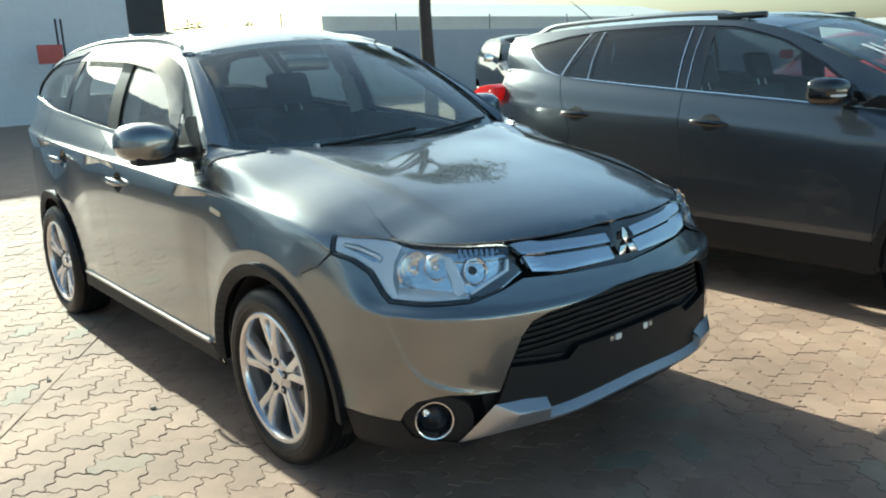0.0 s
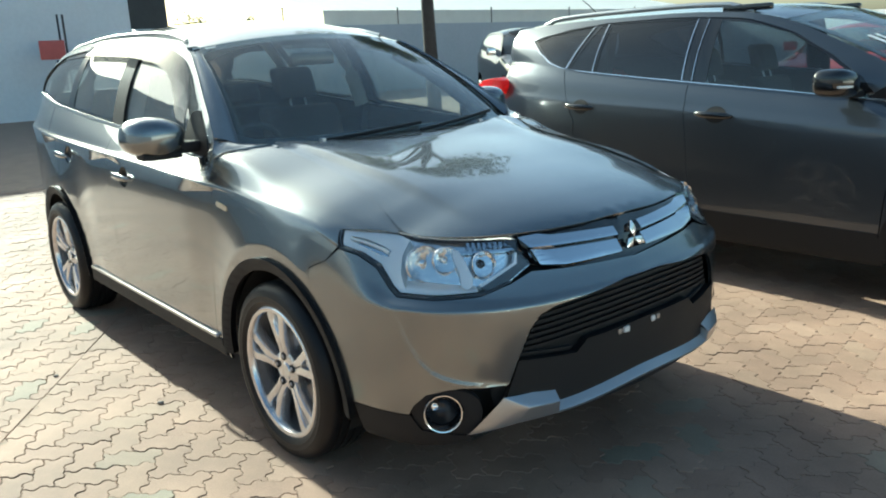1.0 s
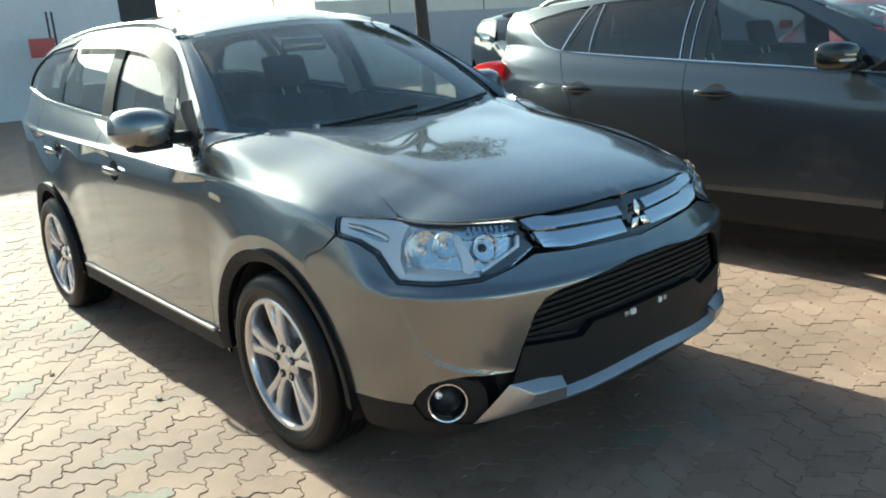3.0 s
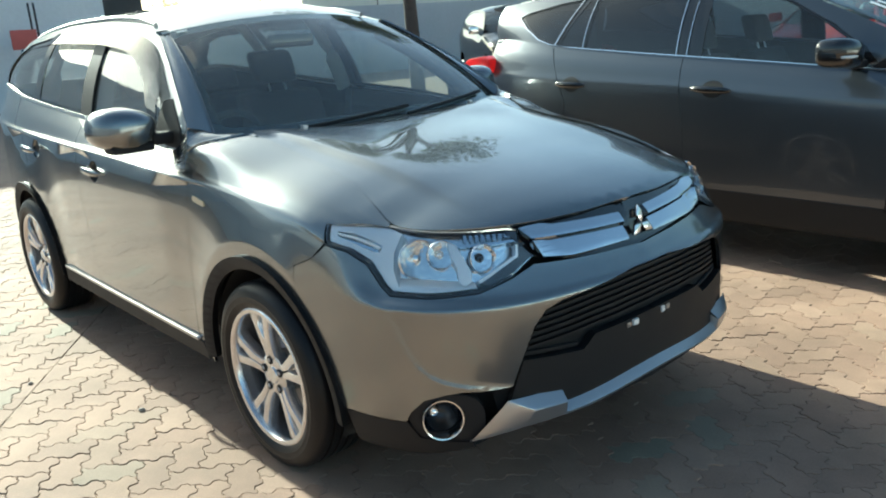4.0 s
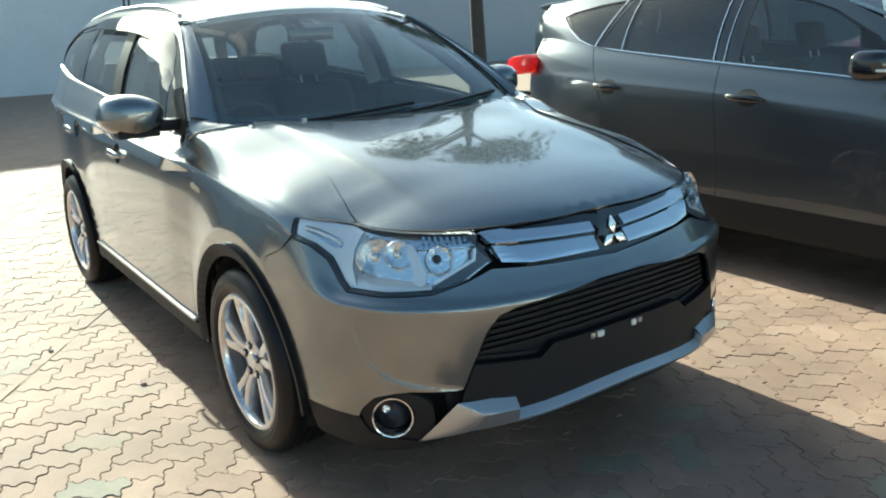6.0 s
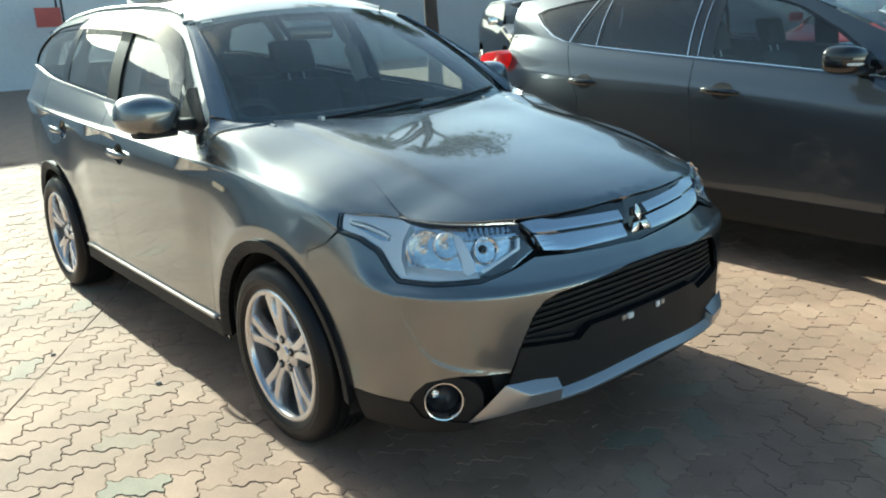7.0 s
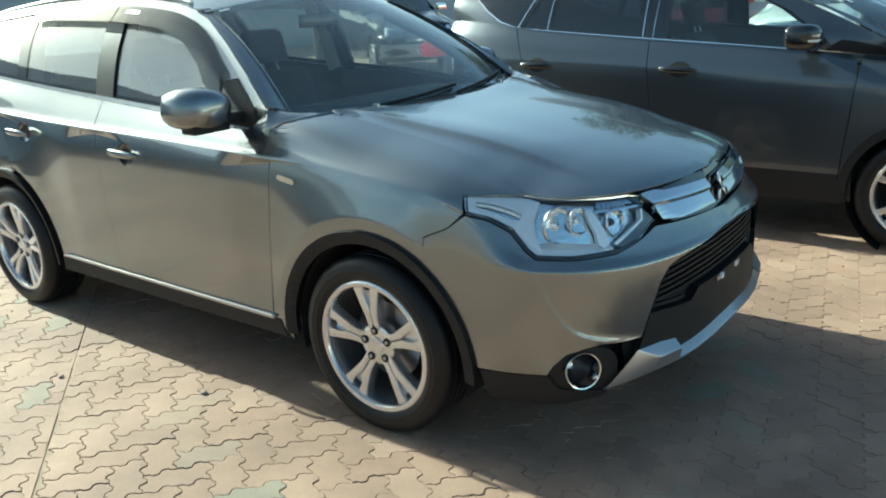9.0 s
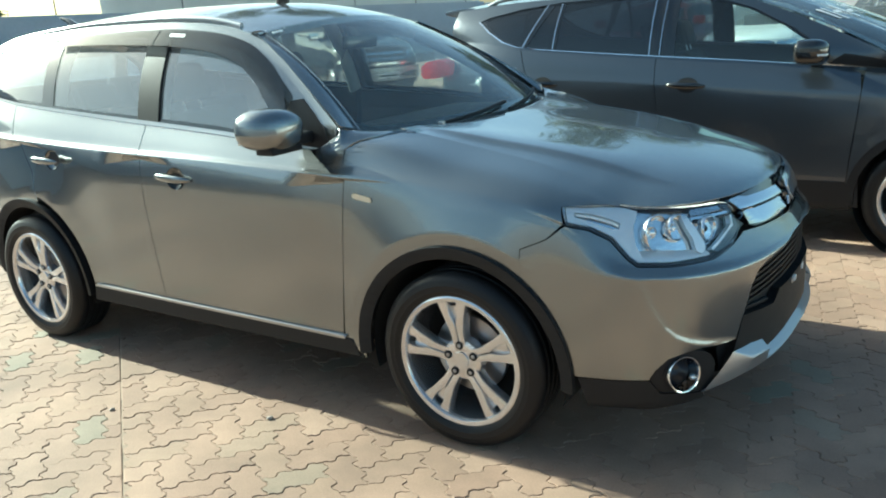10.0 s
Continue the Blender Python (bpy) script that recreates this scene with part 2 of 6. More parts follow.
def tube(name, points, radius, n=10, flat=1.0):
    """A round rod along points, its ends closed."""
    pts = [Vector(p) for p in points]
    verts, faces = [], []
    for k, p in enumerate(pts):
        t = (pts[min(k + 1, len(pts) - 1)] - pts[max(k - 1, 0)]).normalized()
        a = t.cross(Vector((0, 0, 1)) if abs(t.z) < .9 else Vector((1, 0, 0))).normalized()
        b = a.cross(t)
        r = radius[k] if isinstance(radius, (list, tuple)) else radius
        verts += [p + a * r * math.cos(2 * math.pi * j / n) + b * r * flat * math.sin(2 * math.pi * j / n) for j in range(n)]
    for k in range(len(pts) - 1):
        for j in range(n):
            a, b = k * n + j, k * n + (j + 1) % n
            faces.append((a, b, b + n, a + n))
    faces += [tuple(range(n - 1, -1, -1)), tuple(range(len(verts) - n, len(verts)))]
    bm = bmesh.new()
    me = mesh_of(name, verts, faces)
    bm.from_mesh(me)
    return finish(name, bm, 50)


def joined(name, meshes):
    """Several meshes as one."""
    bm = bmesh.new()
    for me in meshes:
        bm.from_mesh(me)
    return finish(name, bm)


def mirrored(me):
    """The mesh on the other side of the x-z plane."""
    got = me.copy()
    bm = bmesh.new()
    bm.from_mesh(got)
    for v in bm.verts:
        v.co.y *= -1
    bmesh.ops.reverse_faces(bm, faces=bm.faces)
    bm.to_mesh(got)
    bm.free()
    return got


def arc(cx, cz, r, a0, a1, n=24):
    return [(cx + r * math.cos(radians(a0 + (a1 - a0) * k / n)), cz + r * math.sin(radians(a0 + (a1 - a0) * k / n))) for k in range(n + 1)]


# ---- materials ----
def material(name, colour, rough=0.5, metal=0.0, coat=0.0, vary=0.0, scale=6.0, bump=0.0, bump_scale=200.0, spec=0.5, fine=True, rough_vary=0.0):
    """A surface with grain at two sizes: vary shifts its value, bump is the fine relief in metres."""
    m = bpy.data.materials.new(name)
    m.use_nodes = True
    nt = m.node_tree
    b = nt.nodes["Principled BSDF"]
    b.inputs["Base Color"].default_value = (*colour, 1)
    b.inputs["Roughness"].default_value, b.inputs["Metallic"].default_value = rough, metal
    b.inputs["Coat Weight"].default_value, b.inputs["Coat Roughness"].default_value = coat, 0.03
    b.inputs["Specular IOR Level"].default_value = spec
    link = nt.links.new
    tc = nt.nodes.new("ShaderNodeTexCoord")
    if vary or rough_vary:
        big, small, mix = nt.nodes.new("ShaderNodeTexNoise"), nt.nodes.new("ShaderNodeTexNoise"), nt.nodes.new("ShaderNodeMath")
        big.inputs["Scale"].default_value, small.inputs["Scale"].default_value = scale, scale * 14
        big.inputs["Detail"].default_value = small.inputs["Detail"].default_value = 5
        link(tc.outputs["Object"], big.inputs["Vector"])
        link(tc.outputs["Object"], small.inputs["Vector"])
        mix.operation = "ADD"
        link(big.outputs["Fac"], mix.inputs[0])
        if fine:
            link(small.outputs["Fac"], mix.inputs[1])
        last = mix.outputs[0]
        if vary:
            ramp = nt.nodes.new("ShaderNodeMapRange")
            ramp.inputs["From Min"].default_value, ramp.inputs["From Max"].default_value = 0.6, 1.4
            ramp.inputs["To Min"].default_value, ramp.inputs["To Max"].default_value = 1 - vary, 1 + vary
            link(last, ramp.inputs["Value"])
            hsv = nt.nodes.new("ShaderNodeHueSaturation")
            hsv.inputs["Color"].default_value = (*colour, 1)
            link(ramp.outputs[0], hsv.inputs["Value"])
            link(hsv.outputs[0], b.inputs["Base Color"])
        if rough_vary:
            rr = nt.nodes.new("ShaderNodeMapRange")
            rr.inputs["From Min"].default_value, rr.inputs["From Max"].default_value = 0.6, 1.4
            rr.inputs["To Min"].default_value, rr.inputs["To Max"].default_value = max(0, rough - rough_vary), rough + rough_vary
            link(last, rr.inputs["Value"])
            link(rr.outputs[0], b.inputs["Roughness"])
    if bump:
        n, k = nt.nodes.new("ShaderNodeTexNoise"), nt.nodes.new("ShaderNodeBump")
        n.inputs["Scale"].default_value, n.inputs["Detail"].default_value = bump_scale, 3
        k.inputs["Distance"].default_value, k.inputs["Strength"].default_value = bump, 1
        link(tc.outputs["Object"], n.inputs["Vector"])
        link(n.outputs["Fac"], k.inputs["Height"])
        link(k.outputs[0], b.inputs["Normal"])
    return m


def pane(name, tint, gloss=1.0, rough=0.0, ior=1.55, dust_veil=0.0):
    """Thin glass: tinted straight view with a mirror on top, under a film of dust with painted-in glare haze."""
    m = bpy.data.materials.new(name)
    m.use_nodes = True
    nt = m.node_tree
    nt.nodes.remove(nt.nodes["Principled BSDF"])
    clear, mirror, mix, f = (nt.nodes.new(k) for k in ("ShaderNodeBsdfTransparent", "ShaderNodeBsdfGlossy", "ShaderNodeMixShader", "ShaderNodeLayerWeight"))
    clear.inputs[0].default_value = (*tint, 1)
    mirror.inputs["Roughness"].default_value = rough
    mirror.inputs["Color"].default_value = (gloss, gloss, gloss, 1)
    # the same mirror from both sides: it grows with the fifth power of the slant
    f.inputs["Blend"].default_value = 0.5
    low = ((ior - 1) / (ior + 1)) ** 2
    power, scale = nt.nodes.new("ShaderNodeMath"), nt.nodes.new("ShaderNodeMath")
    power.operation, scale.operation = "POWER", "MULTIPLY_ADD"
    power.inputs[1].default_value, scale.inputs[1].default_value, scale.inputs[2].default_value = 5, 1 - low, low
    link = nt.links.new
    link(f.outputs["Facing"], power.inputs[0])
    link(power.outputs[0], scale.inputs[0])
    link(scale.outputs[0], mix.inputs[0])
    last = clear.outputs[0]
    if dust_veil:
        film, soft, dirt, both_ways, tc, n, mr = (nt.nodes.new(k) for k in ("ShaderNodeBsdfTranslucent", "ShaderNodeBsdfDiffuse", "ShaderNodeMixShader", "ShaderNodeMixShader", "ShaderNodeTexCoord", "ShaderNodeTexNoise", "ShaderNodeMapRange"))
        film.inputs[0].default_value = soft.inputs[0].default_value = (.75, .78, .78, 1)
        n.inputs["Scale"].default_value, n.inputs["Detail"].default_value = 5, 6
        link(tc.outputs["Object"], n.inputs["Vector"])
        mr.inputs["From Min"].default_value, mr.inputs["From Max"].default_value = .3, .7
        mr.inputs["To Min"].default_value, mr.inputs["To Max"].default_value = dust_veil * .7, dust_veil * 1.3
        link(n.outputs["Fac"], mr.inputs["Value"])
        link(film.outputs[0], both_ways.inputs[1])
        link(soft.outputs[0], both_ways.inputs[2])
        link(mr.outputs[0], dirt.inputs[0])
        link(clear.outputs[0], dirt.inputs[1])
        link(both_ways.outputs[0], dirt.inputs[2])
        last = dirt.outputs[0]
    link(last, mix.inputs[1])
    link(mirror.outputs[0], mix.inputs[2])
    link(mix.outputs[0], nt.nodes["Material Output"].inputs[0])
    return m


PAINT = material("grey_metallic_paint", (.195, .207, .210), .225, .88, 1.0, vary=.015, scale=1.5, fine=False, rough_vary=.015)
DARK_PAINT = material("dark_grey_metallic_paint", (.064, .074, .088), .29, .6, 1.0, vary=.03, scale=1.5, fine=False, rough_vary=.02)
SILVER_PAINT = material("silver_paint", (.62, .63, .64), .34, .6, 1.0, vary=.03)
PLASTIC = material("black_grained_plastic", (.013, .013, .014), .58, vary=.15, scale=9, bump=.0002, bump_scale=600, rough_vary=.06, spec=.25)
GLOSS_BLACK = material("gloss_black_plastic", (.010, .010, .011), .12, coat=.6, rough_vary=.04)
CAVITY = material("black_undershield", (.008, .008, .008), .9, vary=.2)
TRIM = material("cabin_trim", (.030, .030, .032), .75, vary=.15, bump=.0004, bump_scale=300)
CLOTH = material("seat_cloth", (.035, .035, .038), .92, vary=.2, scale=10, bump=.0008, bump_scale=500)
GREY_TRIM = material("cabin_lining", (.30, .29, .27), .85, vary=.08)
CHROME = material("chrome", (.66, .68, .71), .09, 1.0, rough_vary=.03)
SATIN = material("satin_silver_plastic", (.42, .42, .42), .30, .85, rough_vary=.03, fine=False)
ALLOY = material("silver_alloy", (.64, .64, .65), .22, .85, coat=.6)
STEEL = material("brushed_steel", (.42, .42, .43), .38, 1.0, vary=.1, scale=20, rough_vary=.1)
RUBBER = material("tyre_rubber", (.008, .008, .009), .46, vary=.25, scale=10, bump=.0002, bump_scale=120, rough_vary=.10, spec=.28)
WHITE_PLASTIC = material("white_plastic", (.75, .75, .72), .4, vary=.04)
LENS = pane("clear_lamp_lens", (.93, .95, .96))
# the pale film on the panes is dust plus a veil of glare put into colour
SCREEN = pane("windscreen_glass", (.80, .89, .87), ior=1.6, dust_veil=.145)
TINT = pane("tinted_side_glass", (.62, .67, .67), ior=2.4, dust_veil=.13)
CLEAR_TINT = pane("pale_green_side_glass", (.78, .87, .85), ior=1.6, dust_veil=.02)
DARK_TINT = pane("dark_privacy_glass", (.13, .16, .19), ior=1.7, dust_veil=.007)
SMOKE = pane("smoked_acrylic", (.15, .16, .17), rough=.02, ior=1.6, dust_veil=.03)
RED_LENS = material("red_lamp_lens", (.80, .035, .04), .10, coat=1.0, vary=.08, scale=30)
nt = RED_LENS.node_tree  # the sun shines through the lens
through_red, red_mix = nt.nodes.new("ShaderNodeBsdfTranslucent"), nt.nodes.new("ShaderNodeMixShader")
through_red.inputs[0].default_value = (.95, .10, .10, 1)
red_mix.inputs[0].default_value = .45
nt.links.new(nt.nodes["Principled BSDF"].outputs[0], red_mix.inputs[1])
nt.links.new(through_red.outputs[0], red_mix.inputs[2])
nt.links.new(red_mix.outputs[0], nt.nodes["Material Output"].inputs[0])
AMBER_LENS = material("pale_amber_lens", (.75, .62, .42), .12, coat=1.0)
REFLECTOR = material("fluted_lamp_reflector", (.80, .81, .81), .13, 1.0, bump=.0022, bump_scale=70)
BOWL = material("lamp_bowl_chrome", (.86, .87, .87), .10, 1.0, bump=.0008, bump_scale=90)
MASK = material("silvered_lamp_mask", (.74, .75, .75), .30, .45, vary=.03)
DARK_TRIM = material("dark_grey_lamp_panel", (.045, .050, .056), .22, .2, coat=.5, rough_vary=.04)
DARK_GLASS = material("lamp_inner_black", (.02, .02, .022), .2)


# ---- the yard: ground, walls, the building that shades the back ----
GROUND = material("sand_joint", (.27, .195, .14), .95, vary=.25, scale=3, bump=.002, bump_scale=80)
FAR_PAVE = material("worn_tan_paving", (.38, .28, .20), .85, vary=.18, scale=4, bump=.002, bump_scale=60)
RENDERED = material("white_rendered_wall", (.76, .77, .78), .85, vary=.06, scale=.8, bump=.002, bump_scale=40)
GREY_WALL = material("grey_painted_wall", (.40, .43, .46), .8, vary=.07, scale=.7, bump=.002, bump_scale=40)
METAL_SHEET = material("pale_corrugated_sheet", (.62, .62, .58), .55, .2, vary=.08, scale=2)
DARK_STEEL = material("dark_painted_steel", (.04, .042, .045), .5, .3, vary=.15)
SIGN_RED = material("faded_red_board", (.55, .12, .10), .6, vary=.1)
nt = FAR_PAVE.node_tree
brick, turn_, tc_ = nt.nodes.new("ShaderNodeTexBrick"), nt.nodes.new("ShaderNodeMapping"), nt.nodes.new("ShaderNodeTexCoord")
turn_.inputs["Rotation"].default_value = (0, 0, radians(34))
brick.inputs["Color1"].default_value, brick.inputs["Color2"].default_value, brick.inputs["Mortar"].default_value = (.34, .235, .16, 1), (.29, .20, .145, 1), (.13, .095, .07, 1)
brick.inputs["Scale"].default_value, brick.inputs["Mortar Size"].default_value = 1, .004
brick.inputs["Brick Width"].default_value, brick.inputs["Row Height"].default_value = .225, .1125
nt.links.new(tc_.outputs["Object"], turn_.inputs["Vector"])
nt.links.new(turn_.outputs[0], brick.inputs["Vector"])
nt.links.new(brick.outputs["Color"], next(n for n in nt.nodes if n.bl_idname == "ShaderNodeHueSaturation").inputs["Color"])
ground = part("ground", box("ground", (-400, -400, -.5), (400, 400, -.014), 0), FAR_PAVE)
sand = part("sand_bed", box("sand_bed", (-8.6, -4.9, -.03), (4.0, 3.6, -.0036), 0), GROUND, ground, "sand in the joints")
tagged(ground, "sandy ground under tan block paving", "ground", kind="structure")


def block_of(name, lo, hi, mat, label, category, bevel=.02):
    return tagged(part(name, box(name, lo, hi, bevel), mat), label, category, kind="structure")


WALL_X = -23.0
block_of("wall_west", (WALL_X - .25, 7.2, -.1), (WALL_X, 40, 2.5), GREY_WALL, "grey painted boundary wall behind the parked cars", "wall")
block_of("building_west", (WALL_X - 8, -30, -.1), (WALL_X, 7.2, 7.3), RENDERED, "pale rendered building that shades the yard", "building", .05)


# ---- the grey sports utility ----
RIN = (1, .13)  # sizes of s and v in metres


def ring_poly(R, pts, step=0.03):
    """An outline of (s, z) points, or (s, 'v', v), as (s, v) points."""
    out = []
    n = len(pts)
    for k in range(n):
        a, b = pts[k], pts[(k + 1) % n]
        va = a[2] if len(a) == 3 else R.v_of(*a)
        vb = b[2] if len(b) == 3 else R.v_of(*b)
        if len(a) == 2 and len(b) == 2:
            m = max(1, math.ceil(math.hypot(a[0] - b[0], a[1] - b[1]) / step))
            for j in range(m):
                s, z = a[0] + (b[0] - a[0]) * j / m, a[1] + (b[1] - a[1]) * j / m
                out.append((s, R.v_of(s, z)))
        else:
            m = max(1, math.ceil(abs(a[0] - b[0]) / step))
            out += [(a[0] + (b[0] - a[0]) * j / m, va + (vb - va) * j / m) for j in range(m)]
    return out


def both(name, poly, surf, mat, parent, label="", **k):
    """The sheet on the seen flank and its mirror image on the other."""
    a = part(name, skin(name, poly, surf, **k), mat, parent, label)
    part(name, skin(name, poly, surf, mirror=True, **k), mat, parent, label)
    return a


def whole_ring(R):
    """The ring surface run on past the middle of the front to the other side."""
    end = R.arc[-1]

    def f(s, v, out=0.0):
        if s <= end:
            return R.at(s, v, out)
        return R.at(2 * end - s, v, out) * np.array((1, -1, 1))
    return f


def across(poly, end):
    """A one-sided outline that begins and ends on the middle line, closed with its mirror image."""
    return list(poly) + [(2 * end - s, v) for s, v in poly[::-1]]


def upper_part(me, z):
    """The mesh without what lies below z."""
    bm = bmesh.new()
    bm.from_mesh(me)
    bmesh.ops.bisect_plane(bm, geom=bm.verts[:] + bm.edges[:] + bm.faces[:], plane_co=(0, 0, z), plane_no=(0, 0, 1), clear_inner=True)
    bm.to_mesh(me)
    bm.free()
    return me


def tyre_and_rim(width=.225, radius=.345, rim=.254, spokes=5):
    """Meshes of a wheel about the y axis; its outer face at negative y."""
    w = width / 2
    side = [(rim - .006, -w + .020), (rim + .004, -w + .006), (rim + .018, -w + .001), (rim + .024, -w - .002), (rim + .028, -w - .001), (rim + .044, -w - .004), (rim + .047, -w - .0025), (radius - .032, -w - .001), (radius - .014, -w + .010), (radius - .004, -w + .026)]
    tread = []
    for g in (-.055, -.018, .018, .055):
        tread += [(radius, g - .006), (radius - .007, g - .004), (radius - .007, g + .004), (radius, g + .006)]
    tyre = lathe("tyre", side + [(radius, -w + .035)] + tread + [(radius, w - .035)] + [(r, -y) for r, y in side[::-1]], 72)
    barrel = lathe("rim_barrel", [(rim, -w + .018), (rim + .003, -w + .009), (rim - .004, -w + .005), (rim - .018, -w + .008), (rim - .023, -w + .016), (rim - .024, -w + .035), (rim - .022, 0), (rim - .014, w - .03), (rim, w - .02)], 64)
    meshes = [barrel]
    face = -w + .020
    for k in range(spokes):
        turn = Matrix.Rotation(2 * math.pi * k / spokes, 4, "Y")
        for sgn in (-1, 1):
            bm = bmesh.new()
            rows = []
            for t in np.linspace(0, 1, 11):
                r = .040 + (rim - .046) * t
                gap = .0012 + .017 * max(0, min(1, (t - .50) / .25)) ** .8 - .004 * max(0, t - .85) / .15
                outer = .031 - .003 * math.sin(math.pi * min(1, t / .5)) + .042 * max(0, (t - .25) / .75) ** 1.6
                y = face + .020 * (1 - t) ** 1.3 - .004 * math.sin(math.pi * t)
                a, b = (gap, outer) if sgn > 0 else (-outer, -gap)
                c = .0028
                rows.append([bm.verts.new((x, y + dy, r)) for x, dy in ((a, .042), (a, .005), (a + c, 0), ((a + b) / 2, -.0015), (b - c, 0), (b, .005), (b, .042))])
            for p, q in zip(rows, rows[1:]):
                for j in range(6):
                    bm.faces.new((p[j], p[j + 1], q[j + 1], q[j]))
            bm.transform(turn)
            meshes.append(finish("spoke", bm, 40))
        # recessed web between the two arms
        web = prism("spoke_web", [(-.016, .08), (.016, .08), (.020, rim - .045), (-.020, rim - .045)], turn @ pose(0, face + .022, 0, 90, 0, 0), -.02)
        meshes.append(web)
    hub = lathe("hub", [(.0, face + .013), (.030, face + .011), (.033, face + .016), (.060, face + .014), (.078, face + .022), (.082, face + .06), (.0, face + .06)], 40)
    meshes.append(hub)
    nuts, shade_discs = [], []
    for k in range(5):
        a = 2 * math.pi * k / 5 + radians(90)
        me = lathe("wheel_nut", [(.0, -.002), (.007, 0), (.0095, .004), (.0105, .018)], 6)
        me.transform(Matrix.Translation((.057 * math.cos(a), face + .008, .057 * math.sin(a))))
        # black disc laid on the hub for the shade in the nut's hole
        shade_disc = lathe("nut_pocket", [(.0, face + .0105), (.0150, face + .0105), (.0160, face + .0125)], 20)
        shade_disc.transform(Matrix.Translation((.057 * math.cos(a), 0, .057 * math.sin(a))))
        nuts += [me]
        shade_discs.append(shade_disc)
    disc = lathe("brake_disc", [(.0, face + .10), (.075, face + .10), (.078, face + .085), (.150, face + .085), (.150, face + .105), (.0, face + .105)], 40)
    return tyre, joined("rim", meshes), (nuts, shade_discs), disc, lathe("wheel_well", [(.0, w - .03), (rim - .01, w - .03)], 32)


def wheel(parent, meshes, x, y, z, turn=0.0, flip=False, spin=0.0):
    tyre, rim, nuts, disc, back = meshes
    hub = part("wheel", disc, STEEL, parent, "wheel with a silver alloy rim and black tyre")
    hub.matrix_basis = pose(x, y, z, 0, 0, (180 if flip else 0) + turn) @ pose(0, 0, 0, 0, spin, 0)
    part("tyre", tyre, RUBBER, hub, "black rubber tyre")
    part("rim", rim, ALLOY, hub, "silver alloy rim with five split spokes")
    part("backplate", back, CAVITY, hub)
    for me, hole in zip(*nuts):
        part("wheel_nut", me, STEEL, hub)
        part("nut_pocket", hole, CAVITY, hub)
    return hub


suv = thing("sports_utility_car", "grey metallic sports utility car parked on block paving", "car")
END = SUV.arc[-1]
ring = whole_ring(SUV)
HUB = .335


FLARE = .500  # radius at which the flared wheel arches end


def hollow(s, v):
    """How far the flank lies in under the shoulder line; over the wheels the hollow begins at the edge of the flared arch."""
    fade = min(1, max(0, (.44 - s) / .25), max(0, (s + 3.6) / .3))
    if fade == 0 or not 1 < v < 5.02:
        return 0.0
    if v > 4.90:  # the overhang of the shoulder line
        return hollow(s, 4.90) * (1 - (v - 4.90) / .12)
    plain = ((v - 4.2) / .8) ** 2.0 if v > 4.2 else 0.0
    near = max(0, 1 - min(abs(s), abs(s + 2.67)) / .75)
    if near > 0:
        cx = 0 if s > -1.3 else -2.67
        r, top = (math.hypot(s - cx, z - HUB) for z in (SUV.section(s)(v)[1], SUV.section(s)(4.90)[1]))
        over = min(1, max(0, (r - FLARE) / max(.05, top - FLARE)))
        w = min(1, near * 1.8)
        plain += (over * 1.45 - plain) * w * w * (3 - 2 * w)
    return -.026 * fade * plain


def flank(s, v, out=0.0):
    """The lower body with the sharp shoulder line and the hollow under it."""
    return SUV.at(s, v, out + hollow(s, v))


CREASE = (4.6, 4.8, 4.86, 4.895, 4.905, 4.96, 5.015, 5.03, 5.10, 5.18)
# fenders, doors, quarter panels
door_front = [(-.545, .352), (-.515, .60), (-.497, .80), (-.486, .98), (-.478, 1.04)]
fender = [(-.541, .30)] + [(s + .004, z) for s, z in door_front[1:]] + [(-.474, "v", 7.0), (-.40, "v", 7.52), (-.328, "v", 8), (.40, "v", 8), (.60, "v", 8), (.60, "v", 7.62), (.50, "v", 6.9), (.405, .944), (.418, .893), (.362, .842), (.269, .803)] + arc(0, HUB, .440, 52, 188, 18) + [(-.46, .30)]
flare_lines = [[(x, SUV.v_of(x, z)) for x, z in arc(0, HUB, FLARE + q, 165, 48, 60)] for q in (-.012, -.003, .003, .012)]
both("fender", ring_poly(SUV, fender), flank, PAINT, suv, rows=CREASE, scale=RIN, step=.03, lines=flare_lines)
door_a = door_front + [(-.482, "v", 7.0), (-.52, "v", 8), (-1.66, "v", 8), (-1.655, 1.03), (-1.65, .80), (-1.64, .60), (-1.62, .36)]
HANDLES = ((-1.43, .962), (-2.395, 1.005))


def cup_edge(xh, zc, n=24):
    return ring_poly(SUV, [(xh + .012 + .062 * math.cos(a), zc - .004 + .050 * math.sin(a)) for a in np.linspace(0, 2 * math.pi, n + 1)[:-1]], .05)


both("front_door", ring_poly(SUV, door_a), flank, PAINT, suv, rows=CREASE, scale=RIN, step=.035, holes=[cup_edge(*HANDLES[0])])
door_b = [(-1.626, .36), (-1.646, .60), (-1.656, .80), (-1.661, 1.03), (-1.666, "v", 8), (-2.72, "v", 8), (-2.66, 1.08), (-2.56, .93)] + arc(-2.67, HUB, .49, 76, 5, 14) + [(-2.17, .365)]
both("rear_door", ring_poly(SUV, door_b), flank, PAINT, suv, rows=CREASE, scale=RIN, step=.035, holes=[cup_edge(*HANDLES[1])])
quarter = [(-2.568, .934), (-2.668, 1.085), (-2.727, "v", 8), (-3.9, "v", 8), (-3.9, .50), (-3.4, .42)] + arc(-2.67, HUB, .440, 170, 74, 14)
both("quarter_panel", ring_poly(SUV, quarter), flank, PAINT, suv, rows=CREASE, scale=RIN, step=.05)
